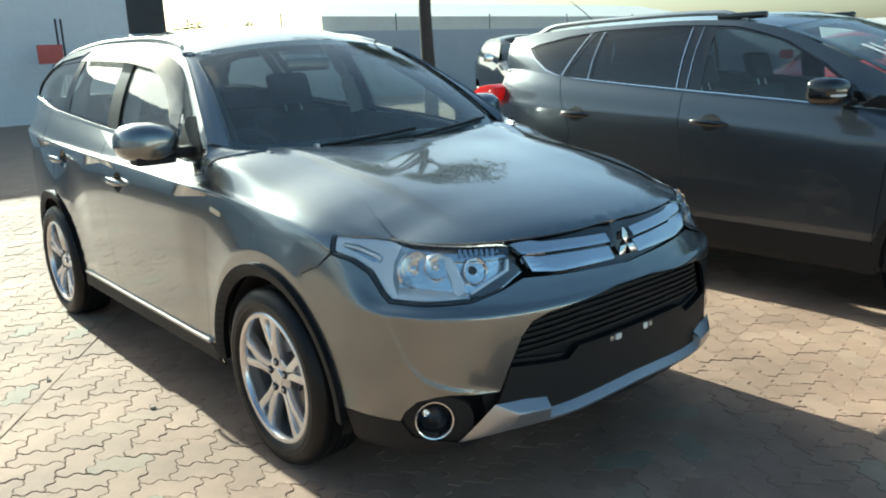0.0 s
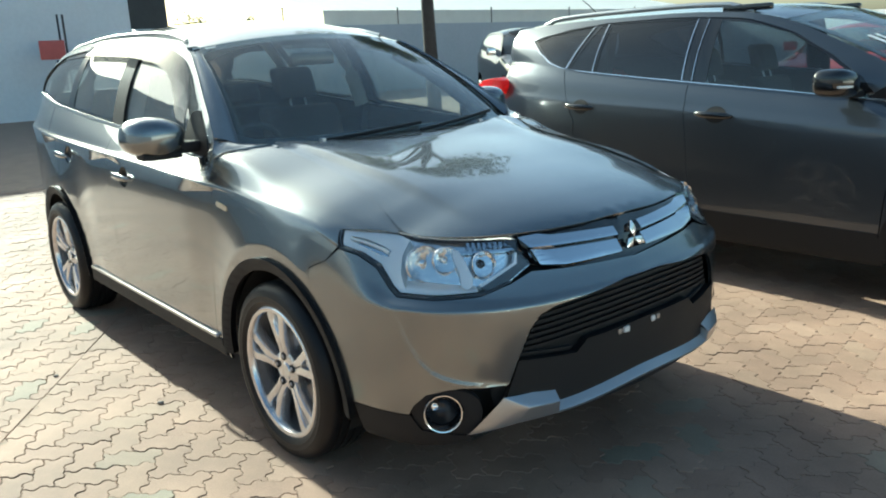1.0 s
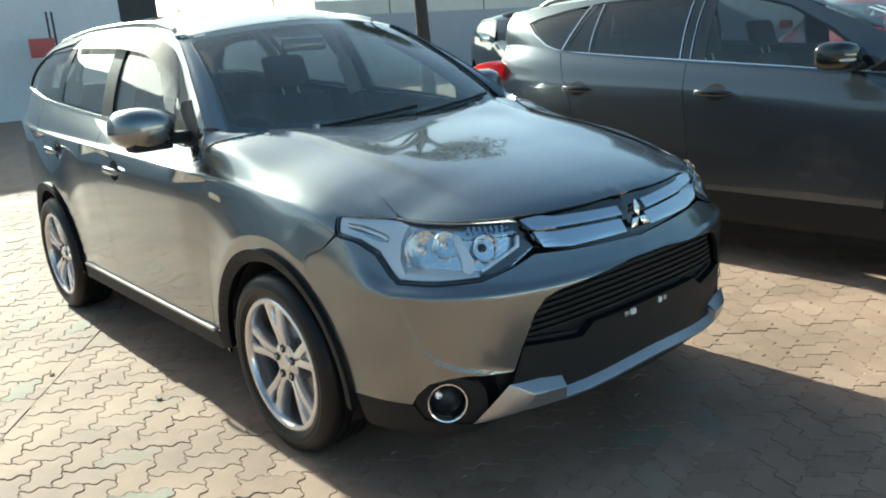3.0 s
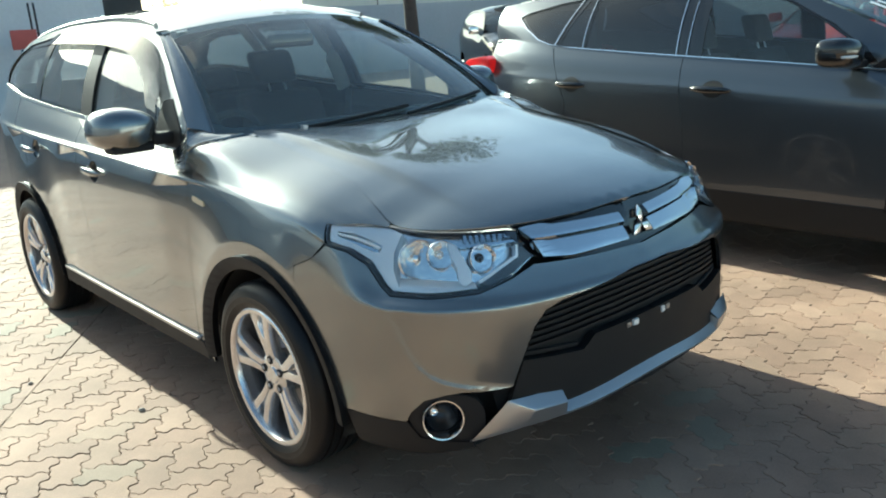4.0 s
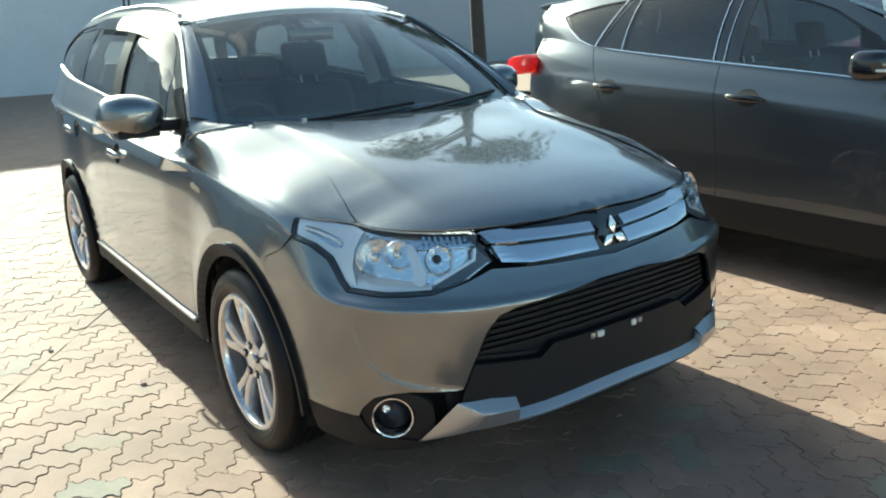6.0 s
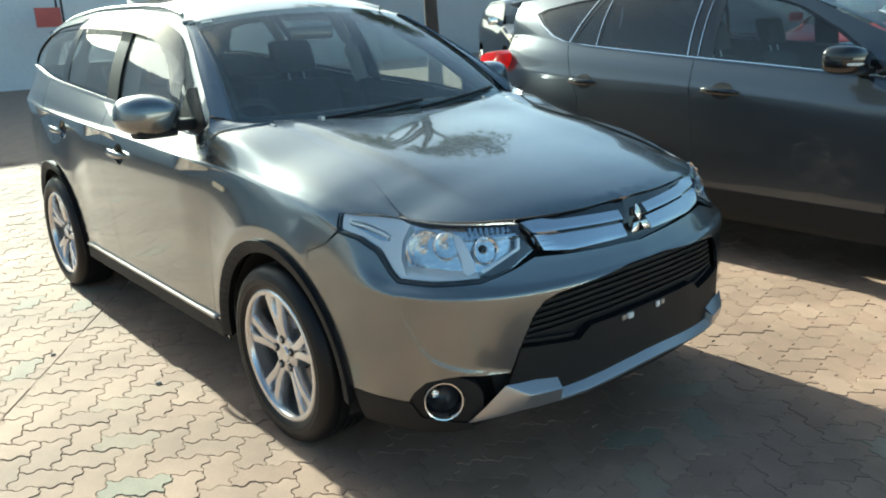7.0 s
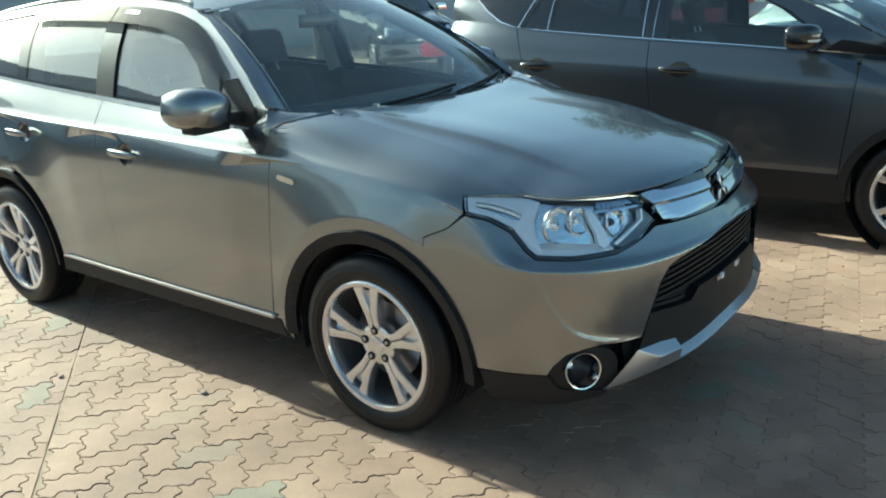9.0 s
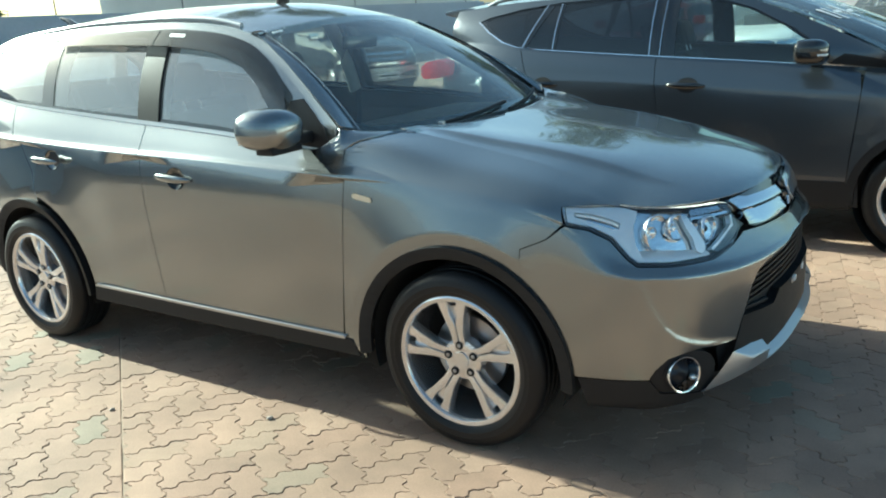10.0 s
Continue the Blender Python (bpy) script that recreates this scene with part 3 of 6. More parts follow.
both("rear_bumper", ring_poly(SUV, [(-3.9, .495), (-4.304, .495), (-4.304, .32), (-3.12, .32), (-3.13, .41), (-3.4, .415)]), SUV.at, PLASTIC, suv, scale=RIN, step=.06)
both("tailgate", ring_poly(SUV, [(-3.91, "v", 8), (-4.304, "v", 8), (-4.304, .50), (-3.91, .50)]), SUV.at, PAINT, suv, scale=RIN, step=.06)
sill = [(-.50, .348), (-2.18, .362), (-2.20, .285), (-.47, .280)]
both("sill", ring_poly(SUV, sill), lambda s, v: SUV.at(s, v, .004), PLASTIC, suv, "black plastic sill", scale=RIN, step=.04)
strip = [(-.53, .362), (-2.16, .376), (-2.17, .365), (-.53, .350)]
both("sill_strip", ring_poly(SUV, strip), lambda s, v: SUV.at(s, v, .012), SATIN, suv, "bright strip along the door bottoms", scale=RIN, step=.03, flange=.016)
def arch_surf(cx):
    """The arch trim: proud at its outer edge, turned in towards the tyre."""
    def f(s, v, out=0.0):
        q = (.452 - math.hypot(s - cx, SUV.section(s)(v)[1] - HUB)) / .048
        return SUV.at(s, v, out + .017 - .016 * min(1, max(0, q)) ** 2)
    return f


for cx in (0, -2.67):
    lo0, lo1 = (184, -4)
    band = arc(cx, HUB, .452, lo0, lo1, 40) + arc(cx, HUB, .404, lo1, lo0, 40)
    both("arch_trim", ring_poly(SUV, band), arch_surf(cx), PLASTIC, suv, "black plastic wheel arch trim", scale=RIN, step=.02, flange=.03)
    for sgn in (-1, 1):
        me = upper_part(lathe("arch_liner", [(.412, -.84), (.412, -.45), (.0, -.45)], 48), -.10)
        me.transform(Matrix.Translation((cx, 0, HUB)))
        part("arch_liner", me if sgn < 0 else mirrored(me), CAVITY, suv)

# front bumper with its openings
bumper = [(.272, .800), (.362, .838), (.424, .885), (.50, .872), (.57, .838), (.63, .778), (.665, .756), (.80, .752), (.95, .757), (1.07, .785), (1.15, .81), (1.30, .800), (END, .786), (END, .733), (1.52, .732), (1.30, .714), (1.205, .705), (1.148, .688), (1.108, .645), (1.066, .556), (1.032, .472), (.95, .474), (.88, .477), (.83, .470), (.765, .452), (.722, .412), (.702, .378), (.46, .372)] + arc(0, HUB, .440, 5, 52, 10)


RIDGE_LINE = np.array([(.650, .765), (.672, .72), (.700, .65), (.722, .605), (.750, .56), (.785, .528), (.825, .508), (.870, .494), (.93, .481), (1.02, .464)])
RIDGE_STEP = np.diff(RIDGE_LINE, axis=0)
RIDGE_LEN = np.hypot(*RIDGE_STEP.T)


def from_ridge(s, z):
    """Signed distance from the ridge in the bumper, positive on its inner side, and the share run along it."""
    p = np.array((s, z)) - RIDGE_LINE[:-1]
    t = np.clip((p * RIDGE_STEP).sum(axis=1) / RIDGE_LEN ** 2, 0, 1)
    off = p - RIDGE_STEP * t[:, None]
    d = np.hypot(*off.T)
    k = int(np.argmin(d))
    side = RIDGE_STEP[k][0] * p[k][1] - RIDGE_STEP[k][1] * p[k][0]
    return math.copysign(d[k], side), (k + t[k]) / len(d)


def bumper_surf(s, v, out=0.0):
    """The bumper, with the raised edge that runs down from the lamp and in to the air intake."""
    p = ring(s, v, out)
    if s < .44 and v < 5:
        out += hollow(s, v)
    q, along = from_ridge(s if s <= END else 2 * END - s, p[2])
    start = min(1, along / .22)
    inner = 1 / (1 + math.exp(-max(-30, min(30, q / .009)))) * math.exp(-max(q, 0) / .10)
    k = (.0035 * math.exp(-((q + .005) / .012) ** 2) - .006 * inner) * start * start * (3 - 2 * start)
    return ring(s, v, out + k)


# points along the ridge, for a clean edge
ridge_pts = []
for q in (-.024, -.014, -.007, 0, .006, .013, .024):
    lp = []
    for k in range(len(RIDGE_LINE) - 1):
        n_ = np.array((-RIDGE_STEP[k][1], RIDGE_STEP[k][0])) / RIDGE_LEN[k]
        m_ = max(1, math.ceil(RIDGE_LEN[k] / .012))
        for j in range(m_):
            s_, z_ = RIDGE_LINE[k] + RIDGE_STEP[k] * j / m_ + n_ * q
            lp.append((s_, SUV.v_of(s_, z_)))
    ridge_pts += [lp, [(2 * END - s_, v_) for s_, v_ in lp]]
bp = ring_poly(SUV, bumper)
i0 = next(k for k, p in enumerate(bp) if p[0] >= END - 1e-6)
i1 = max(k for k, p in enumerate(bp) if p[0] >= END - 1e-6)
half = bp[i1:] + bp[:i0 + 1]
full = half + [(2 * END - s, v) for s, v in half[-2:0:-1]]
part("front_bumper", skin("front_bumper", full, bumper_surf, step=.02, scale=RIN, lines=ridge_pts), PAINT, suv)


def mid_sheet(name, pts, out, mat, label="", step=.03, flange=.012, parent=None, holes=()):
    """A sheet across the middle of the front, from a half outline that begins and ends on the middle line."""
    h = ring_poly(SUV, pts)
    h = h[:max(k for k, p in enumerate(h) if p[0] >= END - 1e-6) + 1]
    f = h + [(2 * END - s, v) for s, v in h[-2:0:-1]]
    return part(name, skin(name, f, lambda s, v: ring(s, v, out), step=step, scale=RIN, flange=flange, holes=holes), mat, parent or suv, label)


mid_sheet("lower_grille", [(END, .345), (1.0, .335), (.98, .44), (1.0, .47), (1.05, .60), (1.12, .70), (1.2, .735), (END, .755)], -.040, CAVITY, "black air intake", flange=0)
# intake surround, number plate panel, slats
mid_sheet("plate_panel", [(END, .335), (1.0, .335), (1.03, .445), (1.068, .546), (1.285, .528), (1.333, .566), (END, .572)], -.004, PLASTIC, "black number plate panel", flange=.03)
for z in (.590, .610, .630, .650, .670, .690, .710):
    mid_sheet("intake_slat", [(END, z), (1.36, z - .006), (1.098 + (z - .6) * .50, z - .022), (1.100 + (z - .6) * .50, z - .013), (1.36, z + .003), (END, z + .009)], -.024, PLASTIC, flange=.010, step=.05)
for z in (.550,):
    both("intake_slat", ring_poly(SUV, [(1.078, z + .004), (1.28, z - .012), (1.28, z - .003), (1.080, z + .013)]), lambda s, v: SUV.at(s, v, -.024), PLASTIC, suv, scale=RIN, step=.05, flange=.010)
for y0, w in ((-.116, .026), (.040, .018)):
    c = part("plate_clip", box("plate_clip", (.0, 0, 0), (.010, w, .020), .003), WHITE_PLASTIC, suv, "small white number plate clip")
    c.location = (1.002, y0, .545)
    c2 = part("plate_clip", box("plate_clip", (.0, 0, 0), (.006, .018, .018), .003), SATIN, suv, "small grey number plate clip")
    c2.location = (1.002, y0 + (-.027 if y0 < -.1 else .032), .545)

# silver skid lip: faceted end blocks and the shelf between them
def facets(name, corners, quads, n=5, bevel=.0025):
    """A faceted body on the front: corners (s, height, out) and quads over them, each bent along the bumper."""
    bm = bmesh.new()
    for q in quads:
        a, b, c, d = (np.array(corners[k]) for k in q)
        grid = []
        for i in range(n + 1):
            row = []
            for j in range(n + 1):
                f, g = i / n, j / n
                s, z, out = (a * (1 - f) + b * f) * (1 - g) + (d * (1 - f) + c * f) * g
                row.append(bm.verts.new(ring(s, SUV.v_of(min(s, 2 * END - s), z), out)))
            grid.append(row)
        for i in range(n):
            for j in range(n):
                bm.faces.new((grid[i][j], grid[i + 1][j], grid[i + 1][j + 1], grid[i][j + 1]))
    bmesh.ops.remove_doubles(bm, verts=bm.verts, dist=1e-4)
    bmesh.ops.recalc_face_normals(bm, faces=bm.faces)
    sharp = [e for e in bm.edges if len(e.link_faces) == 2 and e.calc_face_angle(0) > radians(14)]
    bmesh.ops.bevel(bm, geom=sharp, offset=bevel, segments=2, affect="EDGES", profile=.6)
    return finish(name, bm, 30)


lip = {"a": (1.012, .434, .006), "b": (1.197, .428, -.012), "c": (1.197, .394, .026), "d": (1.086, .397, .030), "e": (.893, .312, .004), "f": (1.052, .345, .020), "g": (1.197, .350, .020),
       "h": (1.012, .430, -.03), "i": (1.197, .424, -.03), "j": (.893, .308, -.03), "k": (1.052, .340, -.02), "l": (1.197, .345, -.02)}
for mir in (False, True):
    me = facets("skid_lip_end", lip, ("adcb", "aefd", "dfgc", "cgli", "efkj", "fglk"))
    part("skid_lip_end", me if not mir else mirrored(me), SATIN, suv, "silver plastic skid lip end")
shelf_line = ((1.19, .357, .392), (1.30, .360, .398), (1.45, .372, .410), (END, .380, .418), (2 * END - 1.45, .372, .410), (2 * END - 1.30, .360, .398), (2 * END - 1.19, .357, .392))
runs = {}
for k, (s, z, top) in enumerate(shelf_line):
    for key, height, out in (("t", top, -.020), ("f", z, .022), ("u", z - .010, .018), ("r", z - .016, -.020)):
        runs[key, k] = (s, height, out)
part("skid_lip", facets("skid_lip", runs, [((p, k), (p, k + 1), (q, k + 1), (q, k)) for p, q in ("tf", "fu", "ur") for k in range(6)], 4, .0015), SATIN, suv, "silver plastic skid lip")
low = [(.465, .368), (.705, .374), (.74, .325), (.90, .308), (.91, .288), (.72, .262), (.50, .256)]
both("lower_bumper", ring_poly(SUV, low), lambda s, v: SUV.at(s, v, -.002), PLASTIC, suv, "black plastic lower bumper", scale=RIN, step=.03)
mid_sheet("chin", [(END, .365), (1.2, .345), (1.0, .335), (.88, .31), (.88, .285), (1.1, .305), (END, .325)], -.060, PLASTIC, flange=.03)

# fog lamps
bezel = [(.826 + .118 * math.copysign(abs(math.cos(a)) ** .8, math.cos(a)), .384 + .084 * math.copysign(abs(math.sin(a)) ** .8, math.sin(a)) - .02 * math.cos(a) * (math.sin(a) < 0)) for a in np.linspace(0, 2 * math.pi, 41)[:-1]]
hole = [(.818 + .068 * math.cos(a), .392 + .056 * math.sin(a)) for a in np.linspace(0, 2 * math.pi, 33)[:-1]]
both("fog_lamp_bezel", ring_poly(SUV, bezel, .02), lambda s, v: SUV.at(s, v, -.008), PLASTIC, suv, "black plastic fog lamp bezel", scale=RIN, step=.02, flange=.03, holes=[ring_poly(SUV, hole, .05)])
fog_at = SUV.at(.818, SUV.v_of(.818, .392))
face_m = Matrix.Translation(fog_at) @ Vector((.80, -.58, .10)).to_track_quat("X", "Z").to_matrix().to_4x4()
for side in (-1, 1):
    ring_me = lathe("fog_lamp_ring", [(.059, -.03), (.0625, .004), (.061, .008), (.057, .007), (.054, -.004), (.048, -.040)], 40, "x")
    bowl = lathe("fog_lamp", [(.048, -.038), (.036, -.060), (.020, -.074), (.0, -.078)], 32, "x")
    lens = lathe("fog_lens", [(.020, -.050), (.017, -.038), (.009, -.030), (.0, -.028)], 24, "x")
    body = None
    for me, mat, nm, lb in ((bowl, DARK_GLASS, "fog_lamp", "round fog lamp in a chrome ring"), (ring_me, CHROME, "chrome_ring", "chrome ring"), (lens, BOWL, "bulb_lens", "bright bulb lens")):
        me.transform(face_m)
        if nm == "bulb_lens":
            me.transform(Matrix.Translation((-.022, -.014, .008)))
        ob = part(nm, me if side < 0 else mirrored(me), mat, body or suv, lb)
        body = body or ob

# grille: dark back, chrome bars, emblem
gback = [(END, .775), (1.30, .795), (1.17, .822), (1.10, .875), (1.09, .905), (1.13, "v", 8), (END, "v", 8)]
mid_sheet("grille", gback, -.030, GLOSS_BLACK, "gloss black grille back", flange=0)
upper = [(1.128, .912), (1.215, .913), (1.262, .905), (1.548, .893), (1.548, .866), (1.235, .878), (1.158, .882)]
lower = [(1.160, .876), (1.250, .874), (1.275, .862), (1.548, .851), (1.548, .812), (1.29, .815), (1.185, .828)]


def chrome_bar(s, v, foot_s, foot_z):
    rise = SUV.at(s, v)[2] - np.interp(s, foot_s, foot_z)
    return SUV.at(s, v, .010 - .38 * max(0, rise - .005))


for nm, pl, fs_, fz_ in (("upper_chrome_bar", upper, (1.128, 1.158, 1.235, 1.548), (.906, .882, .878, .866)), ("lower_chrome_bar", lower, (1.16, 1.185, 1.29, 1.548), (.870, .828, .815, .812))):
    both(nm, ring_poly(SUV, pl, .02), lambda s, v: chrome_bar(s, v, fs_, fz_), CHROME, suv, "chrome grille bar", scale=RIN, step=.02, flange=.022)
for a in (90, 210, 330):  # three-lozenge emblem
    r = .034
    lz = [(0, 0), (r * .5, r * .87), (0, r * 1.74), (-r * .5, r * .87)]
    turn = Matrix.Rotation(radians(a - 90), 4, "Z")
    at = Matrix.Translation(SUV.at(END, SUV.v_of(END, .846)) + np.array((.006, 0, 0))) @ pose(0, 0, 0, 90, 0, 90) @ pose(0, 0, 0, -14, 0, 0)
    part("emblem_lozenge", prism("emblem_lozenge", [tuple((turn @ Vector((x, y, 0)))[:2]) for x, y in lz], at, .010, .002), CHROME, suv, "chrome lozenge of the emblem")

# headlamps
lamp = [(.408, .944), (.47, .942), (.55, .938), (.64, .930), (.80, .921), (.95, .915), (1.08, .911), (1.125, .905), (1.115, .870), (1.155, .832), (1.07, .792), (.955, .763), (.80, .757), (.668, .762), (.636, .784), (.575, .844), (.505, .878), (.428, .893)]
lp = ring_poly(SUV, lamp, .02)
for mir in (False, True):
    lens = part("headlamp", skin("headlamp", lp, lambda s, v: SUV.at(s, v, .002), step=.03, scale=RIN, flange=.004, mirror=mir), LENS, suv, "clear headlamp with chrome reflectors")
    part("lamp_housing", skin("lamp_housing", lp, lambda s, v: SUV.at(s, v, -.040), step=.03, scale=RIN, flange=.04, wall=lambda s, v: SUV.at(s, v, -.002), mirror=mir), REFLECTOR, lens, "bright lamp housing")
    inner = ring_poly(SUV, [(1.085, .906), (1.122, .903), (1.113, .870), (1.152, .833), (1.07, .795), (.985, .775), (.955, .782), (1.108, .838), (1.116, .868)], .02)
    part("dark_inner_panel", skin("dark_inner_panel", inner, lambda s, v: SUV.at(s, v, -.006), step=.04, scale=RIN, flange=.03, mirror=mir), DARK_TRIM, lens, "dark grey inner lamp panel")
    seal = ring_poly(SUV, [(.412, .896), (.505, .880), (.575, .846), (.637, .786), (.669, .764), (.80, .759), (.955, .765), (1.07, .794), (1.07, .790), (.955, .761), (.80, .755), (.666, .760), (.633, .782), (.572, .842), (.503, .876), (.424, .891)], .02)
    part("lamp_seal", skin("lamp_seal", seal, lambda s, v: SUV.at(s, v, .003), step=.03, scale=RIN, flange=.01, mirror=mir), GLOSS_BLACK, lens)
    # pale mask round the turn signal, with its slot and two bright strips
    mask = ring_poly(SUV, [(.416, .940), (.52, .936), (.62, .926), (.668, .916), (.652, .870), (.660, .820), (.690, .774), (.670, .767), (.640, .786), (.580, .847), (.508, .881), (.430, .897)], .02)
    slot = ring_poly(SUV, [(.446, .925), (.50, .919), (.575, .897), (.604, .884), (.600, .868), (.575, .870), (.50, .897), (.450, .912)], .02)
    part("lamp_mask", skin("lamp_mask", mask, lambda s, v: SUV.at(s, v, -.012), step=.03, scale=RIN, flange=.025, holes=[slot], mirror=mir), MASK, lens, "pale silver lamp mask")
    for z0, s1 in ((0, .600), (-.016, .596)):
        bar_p = ring_poly(SUV, [(.452, .921 + z0), (.50, .914 + z0), (.575, .893 + z0), (s1, .882 + z0), (s1 - .004, .874 + z0), (.57, .886 + z0), (.50, .907 + z0), (.455, .914 + z0)], .02)
        part("signal_bar", skin("signal_bar", bar_p, lambda s, v: SUV.at(s, v, -.010 if z0 == 0 else -.020), step=.02, scale=RIN, flange=.014, mirror=mir), WHITE_PLASTIC if z0 == 0 else CHROME, lens, "turn signal bar")
    for s0, z0, r0 in ((.742, .850, .055), (.836, .860, .040), (.985, .842, .040)):
        p = SUV.at(s0, SUV.v_of(s0, z0), -.024)
        d = Vector((.93, -.30, .10)) if s0 < .9 else Vector((.96, -.2, .1))
        m4 = Matrix.Translation(p) @ d.to_track_quat("X", "Z").to_matrix().to_4x4()
        # the bowl is cut in flat facets
        bowl = lathe("reflector_bowl", [(r0 * 1.02, .004), (r0 * .98, .002), (r0 * .86, -.016), (r0 * .66, -.030), (r0 * .36, -.040), (0, -.044)], 14, "x", False)
        bulb = lathe("bulb", [(r0 * .34, -.042), (r0 * .36, -.016), (r0 * .28, -.006), (r0 * .12, .000), (0, .001)], 20, "x")
        rimr = lathe("bezel_ring", [(r0 * 1.02, -.012), (r0 * 1.10, -.004), (r0 * 1.10, .006), (r0 * 1.05, .009), (r0 * .99, .005)], 40, "x")
        for me, mat, nm in ((bowl, BOWL, "reflector_bowl"), (bulb, DARK_GLASS if s0 > .9 else BOWL, "bulb"), (rimr, CHROME, "bezel_ring")):
            me.transform(m4)
            part(nm, me if not mir else mirrored(me), mat, lens)
    # frosted swoosh that divides the bowls, chrome fin with a ribbed strip above it, bright edge, lower step
    swoosh = ring_poly(SUV, [(.862, .896), (.892, .888), (.915, .856), (.938, .812), (.936, .788), (.915, .777), (.895, .788), (.892, .826), (.872, .862)], .02)
    part("lamp_swoosh", skin("lamp_swoosh", swoosh, lambda s, v: SUV.at(s, v, -.010), step=.03, scale=RIN, flange=.02, mirror=mir), MASK, lens, "frosted lamp divider")
    fin = ring_poly(SUV, [(.905, .888), (1.00, .886), (1.112, .884), (1.112, .877), (1.00, .879), (.905, .881)], .02)
    part("lamp_fin", skin("lamp_fin", fin, lambda s, v: SUV.at(s, v, -.008), step=.03, scale=RIN, flange=.02, mirror=mir), CHROME, lens)
    for s0 in np.arange(.925, 1.08, .022):
        rib = ring_poly(SUV, [(s0, .9085), (s0 + .014, .908), (s0 + .013, .890), (s0 + .002, .890)], .02)
        part("lamp_rib", skin("lamp_rib", rib, lambda s, v: SUV.at(s, v, -.014), step=.02, scale=RIN, flange=.012, mirror=mir), CHROME, lens)
    rim_p = ring_poly(SUV, [(1.112, .870), (1.104, .838), (1.03, .810), (.962, .783), (.955, .790), (1.03, .818), (1.095, .843), (1.104, .871)], .02)
    part("lamp_edge", skin("lamp_edge", rim_p, lambda s, v: SUV.at(s, v, -.004), step=.02, scale=RIN, flange=.02, mirror=mir), MASK, lens, "bright edge of the lamp insert")
    shelf = ring_poly(SUV, [(.672, .796), (.80, .792), (.945, .784), (.952, .770), (.80, .765), (.678, .768)], .02)
    part("lamp_shelf", skin("lamp_shelf", shelf, lambda s, v: SUV.at(s, v, -.012 - .03 * max(0, (SUV.at(s, v)[2] - .775) / .02)), step=.02, scale=RIN, flange=.012, mirror=mir), MASK, lens)

# bonnet
seam = [SUV.at(s, 8)[:2] for s in np.linspace(-.43, END, 60)]
hood_edge = [(p[0] - .005, p[1] + .006) for p in seam]
rear = [(suv_screen(u, -.055)[0] + .012, suv_screen(u, -.055)[1]) for u in np.linspace(-.80, .80, 30)]
hood_poly = [tuple(p) for p in hood_edge[4:]] + [(x, -y) for x, y in hood_edge[4:-1][::-1]] + [p for p in rear[::-1]]
crease_rows = [[(x, sg * (.515 - .04 * x + q)) for x in np.arange(-.30, .66, .022)] for q in (-.03, -.012, 0, .010, .020, .034, .05) for sg in (-1, 1)]
part("bonnet", skin("bonnet", hood_poly, suv_hood, step=.035, flange=.014, lines=crease_rows), PAINT, suv)
cowl = [(x + .010, y) for x, y in rear] + [(suv_screen(u, .02)[0], suv_screen(u, .02)[1]) for u in np.linspace(.93, -.93, 30)]
part("scuttle", skin("scuttle", cowl, lambda x, y: suv_hood(x, y, -.022), step=.05, flange=.02), PLASTIC, suv, "black plastic scuttle below the windscreen")

# the corner between fender, bonnet and screen pillar
def foot_surf(a, b, out=0.0):
    low = SUV.at(-.477 + .197 * a, 6.85 + min(1.15, a * 1.5))
    r = SUV_EDGE(-.525)
    high = np.array((-.525, -r[0], r[1])) * (1 - a) + suv_screen(-.81, -.04) * a
    return low * (1 - b) + high * b + np.array((0, -.3, .95)) * (.008 * math.sin(math.pi * min(1, max(0, b))) * math.sin(math.pi * min(1, max(0, a))) + .005 + out)


both("pillar_foot", [(0, 0), (1, 0), (1, 1), (0, 1)], foot_surf, PAINT, suv, scale=(.15, .06), step=.02, flange=.015)
# painted screen pillar between the side frame and the windscreen
def pillar_surf(t, b, out=0.0):
    r = SUV_EDGE(-.52 - .60 * t)
    outer = np.array((-.52 - .60 * t, -r[0] - .002, r[1]))
    inner = suv_screen(-.945, t, .004 * (1 - t))
    return outer * (1 - b) + inner * b + np.array((.25, -.55, .75)) * (.012 * math.sin(math.pi * min(1, max(0, b))) * (1 - max(0, t) ** 4) + out)


both("screen_pillar", [(0, 0), (1, 0), (1, 1), (0, 1)], pillar_surf, PAINT, suv, scale=(.78, .06), step=.03, flange=.012, back=True)
# glass house
side_frame = [(-.545, .02), (-.54, .95), (-.60, .99), (-1.0, 1.0), (-3.55, 1.0), (-3.55, 0), (-2.7, 0), (-1.3, -.01), (-.7, -.01)]
dlo = [(-.735, .02), (-.80, .60), (-.93, .80), (-1.08, .855), (-1.30, .885), (-1.70, .90), (-2.5, .90), (-3.0, .88), (-3.22, .78), (-3.38, .40), (-3.44, .06), (-2.7, .03), (-1.3, .025)]
GS = (1, .45)
both("window_frame", side_frame, suv_side, PAINT, suv, scale=GS, step=.04, holes=[dlo], flange=.02)
both("window_surround", dlo, lambda x, w: suv_side(x, w, -.010), GLOSS_BLACK, suv, "black window surround", scale=GS, step=.04, flange=.0,
     holes=[[(-.80, .07), (-.86, .56), (-.98, .74), (-1.12, .80), (-1.60, .845), (-1.575, .07)],
            [(-1.735, .07), (-1.755, .85), (-2.40, .85), (-2.44, .80), (-2.40, .07)],
            [(-2.50, .08), (-2.54, .80), (-2.98, .80), (-3.16, .72), (-3.32, .36), (-3.34, .10)]])
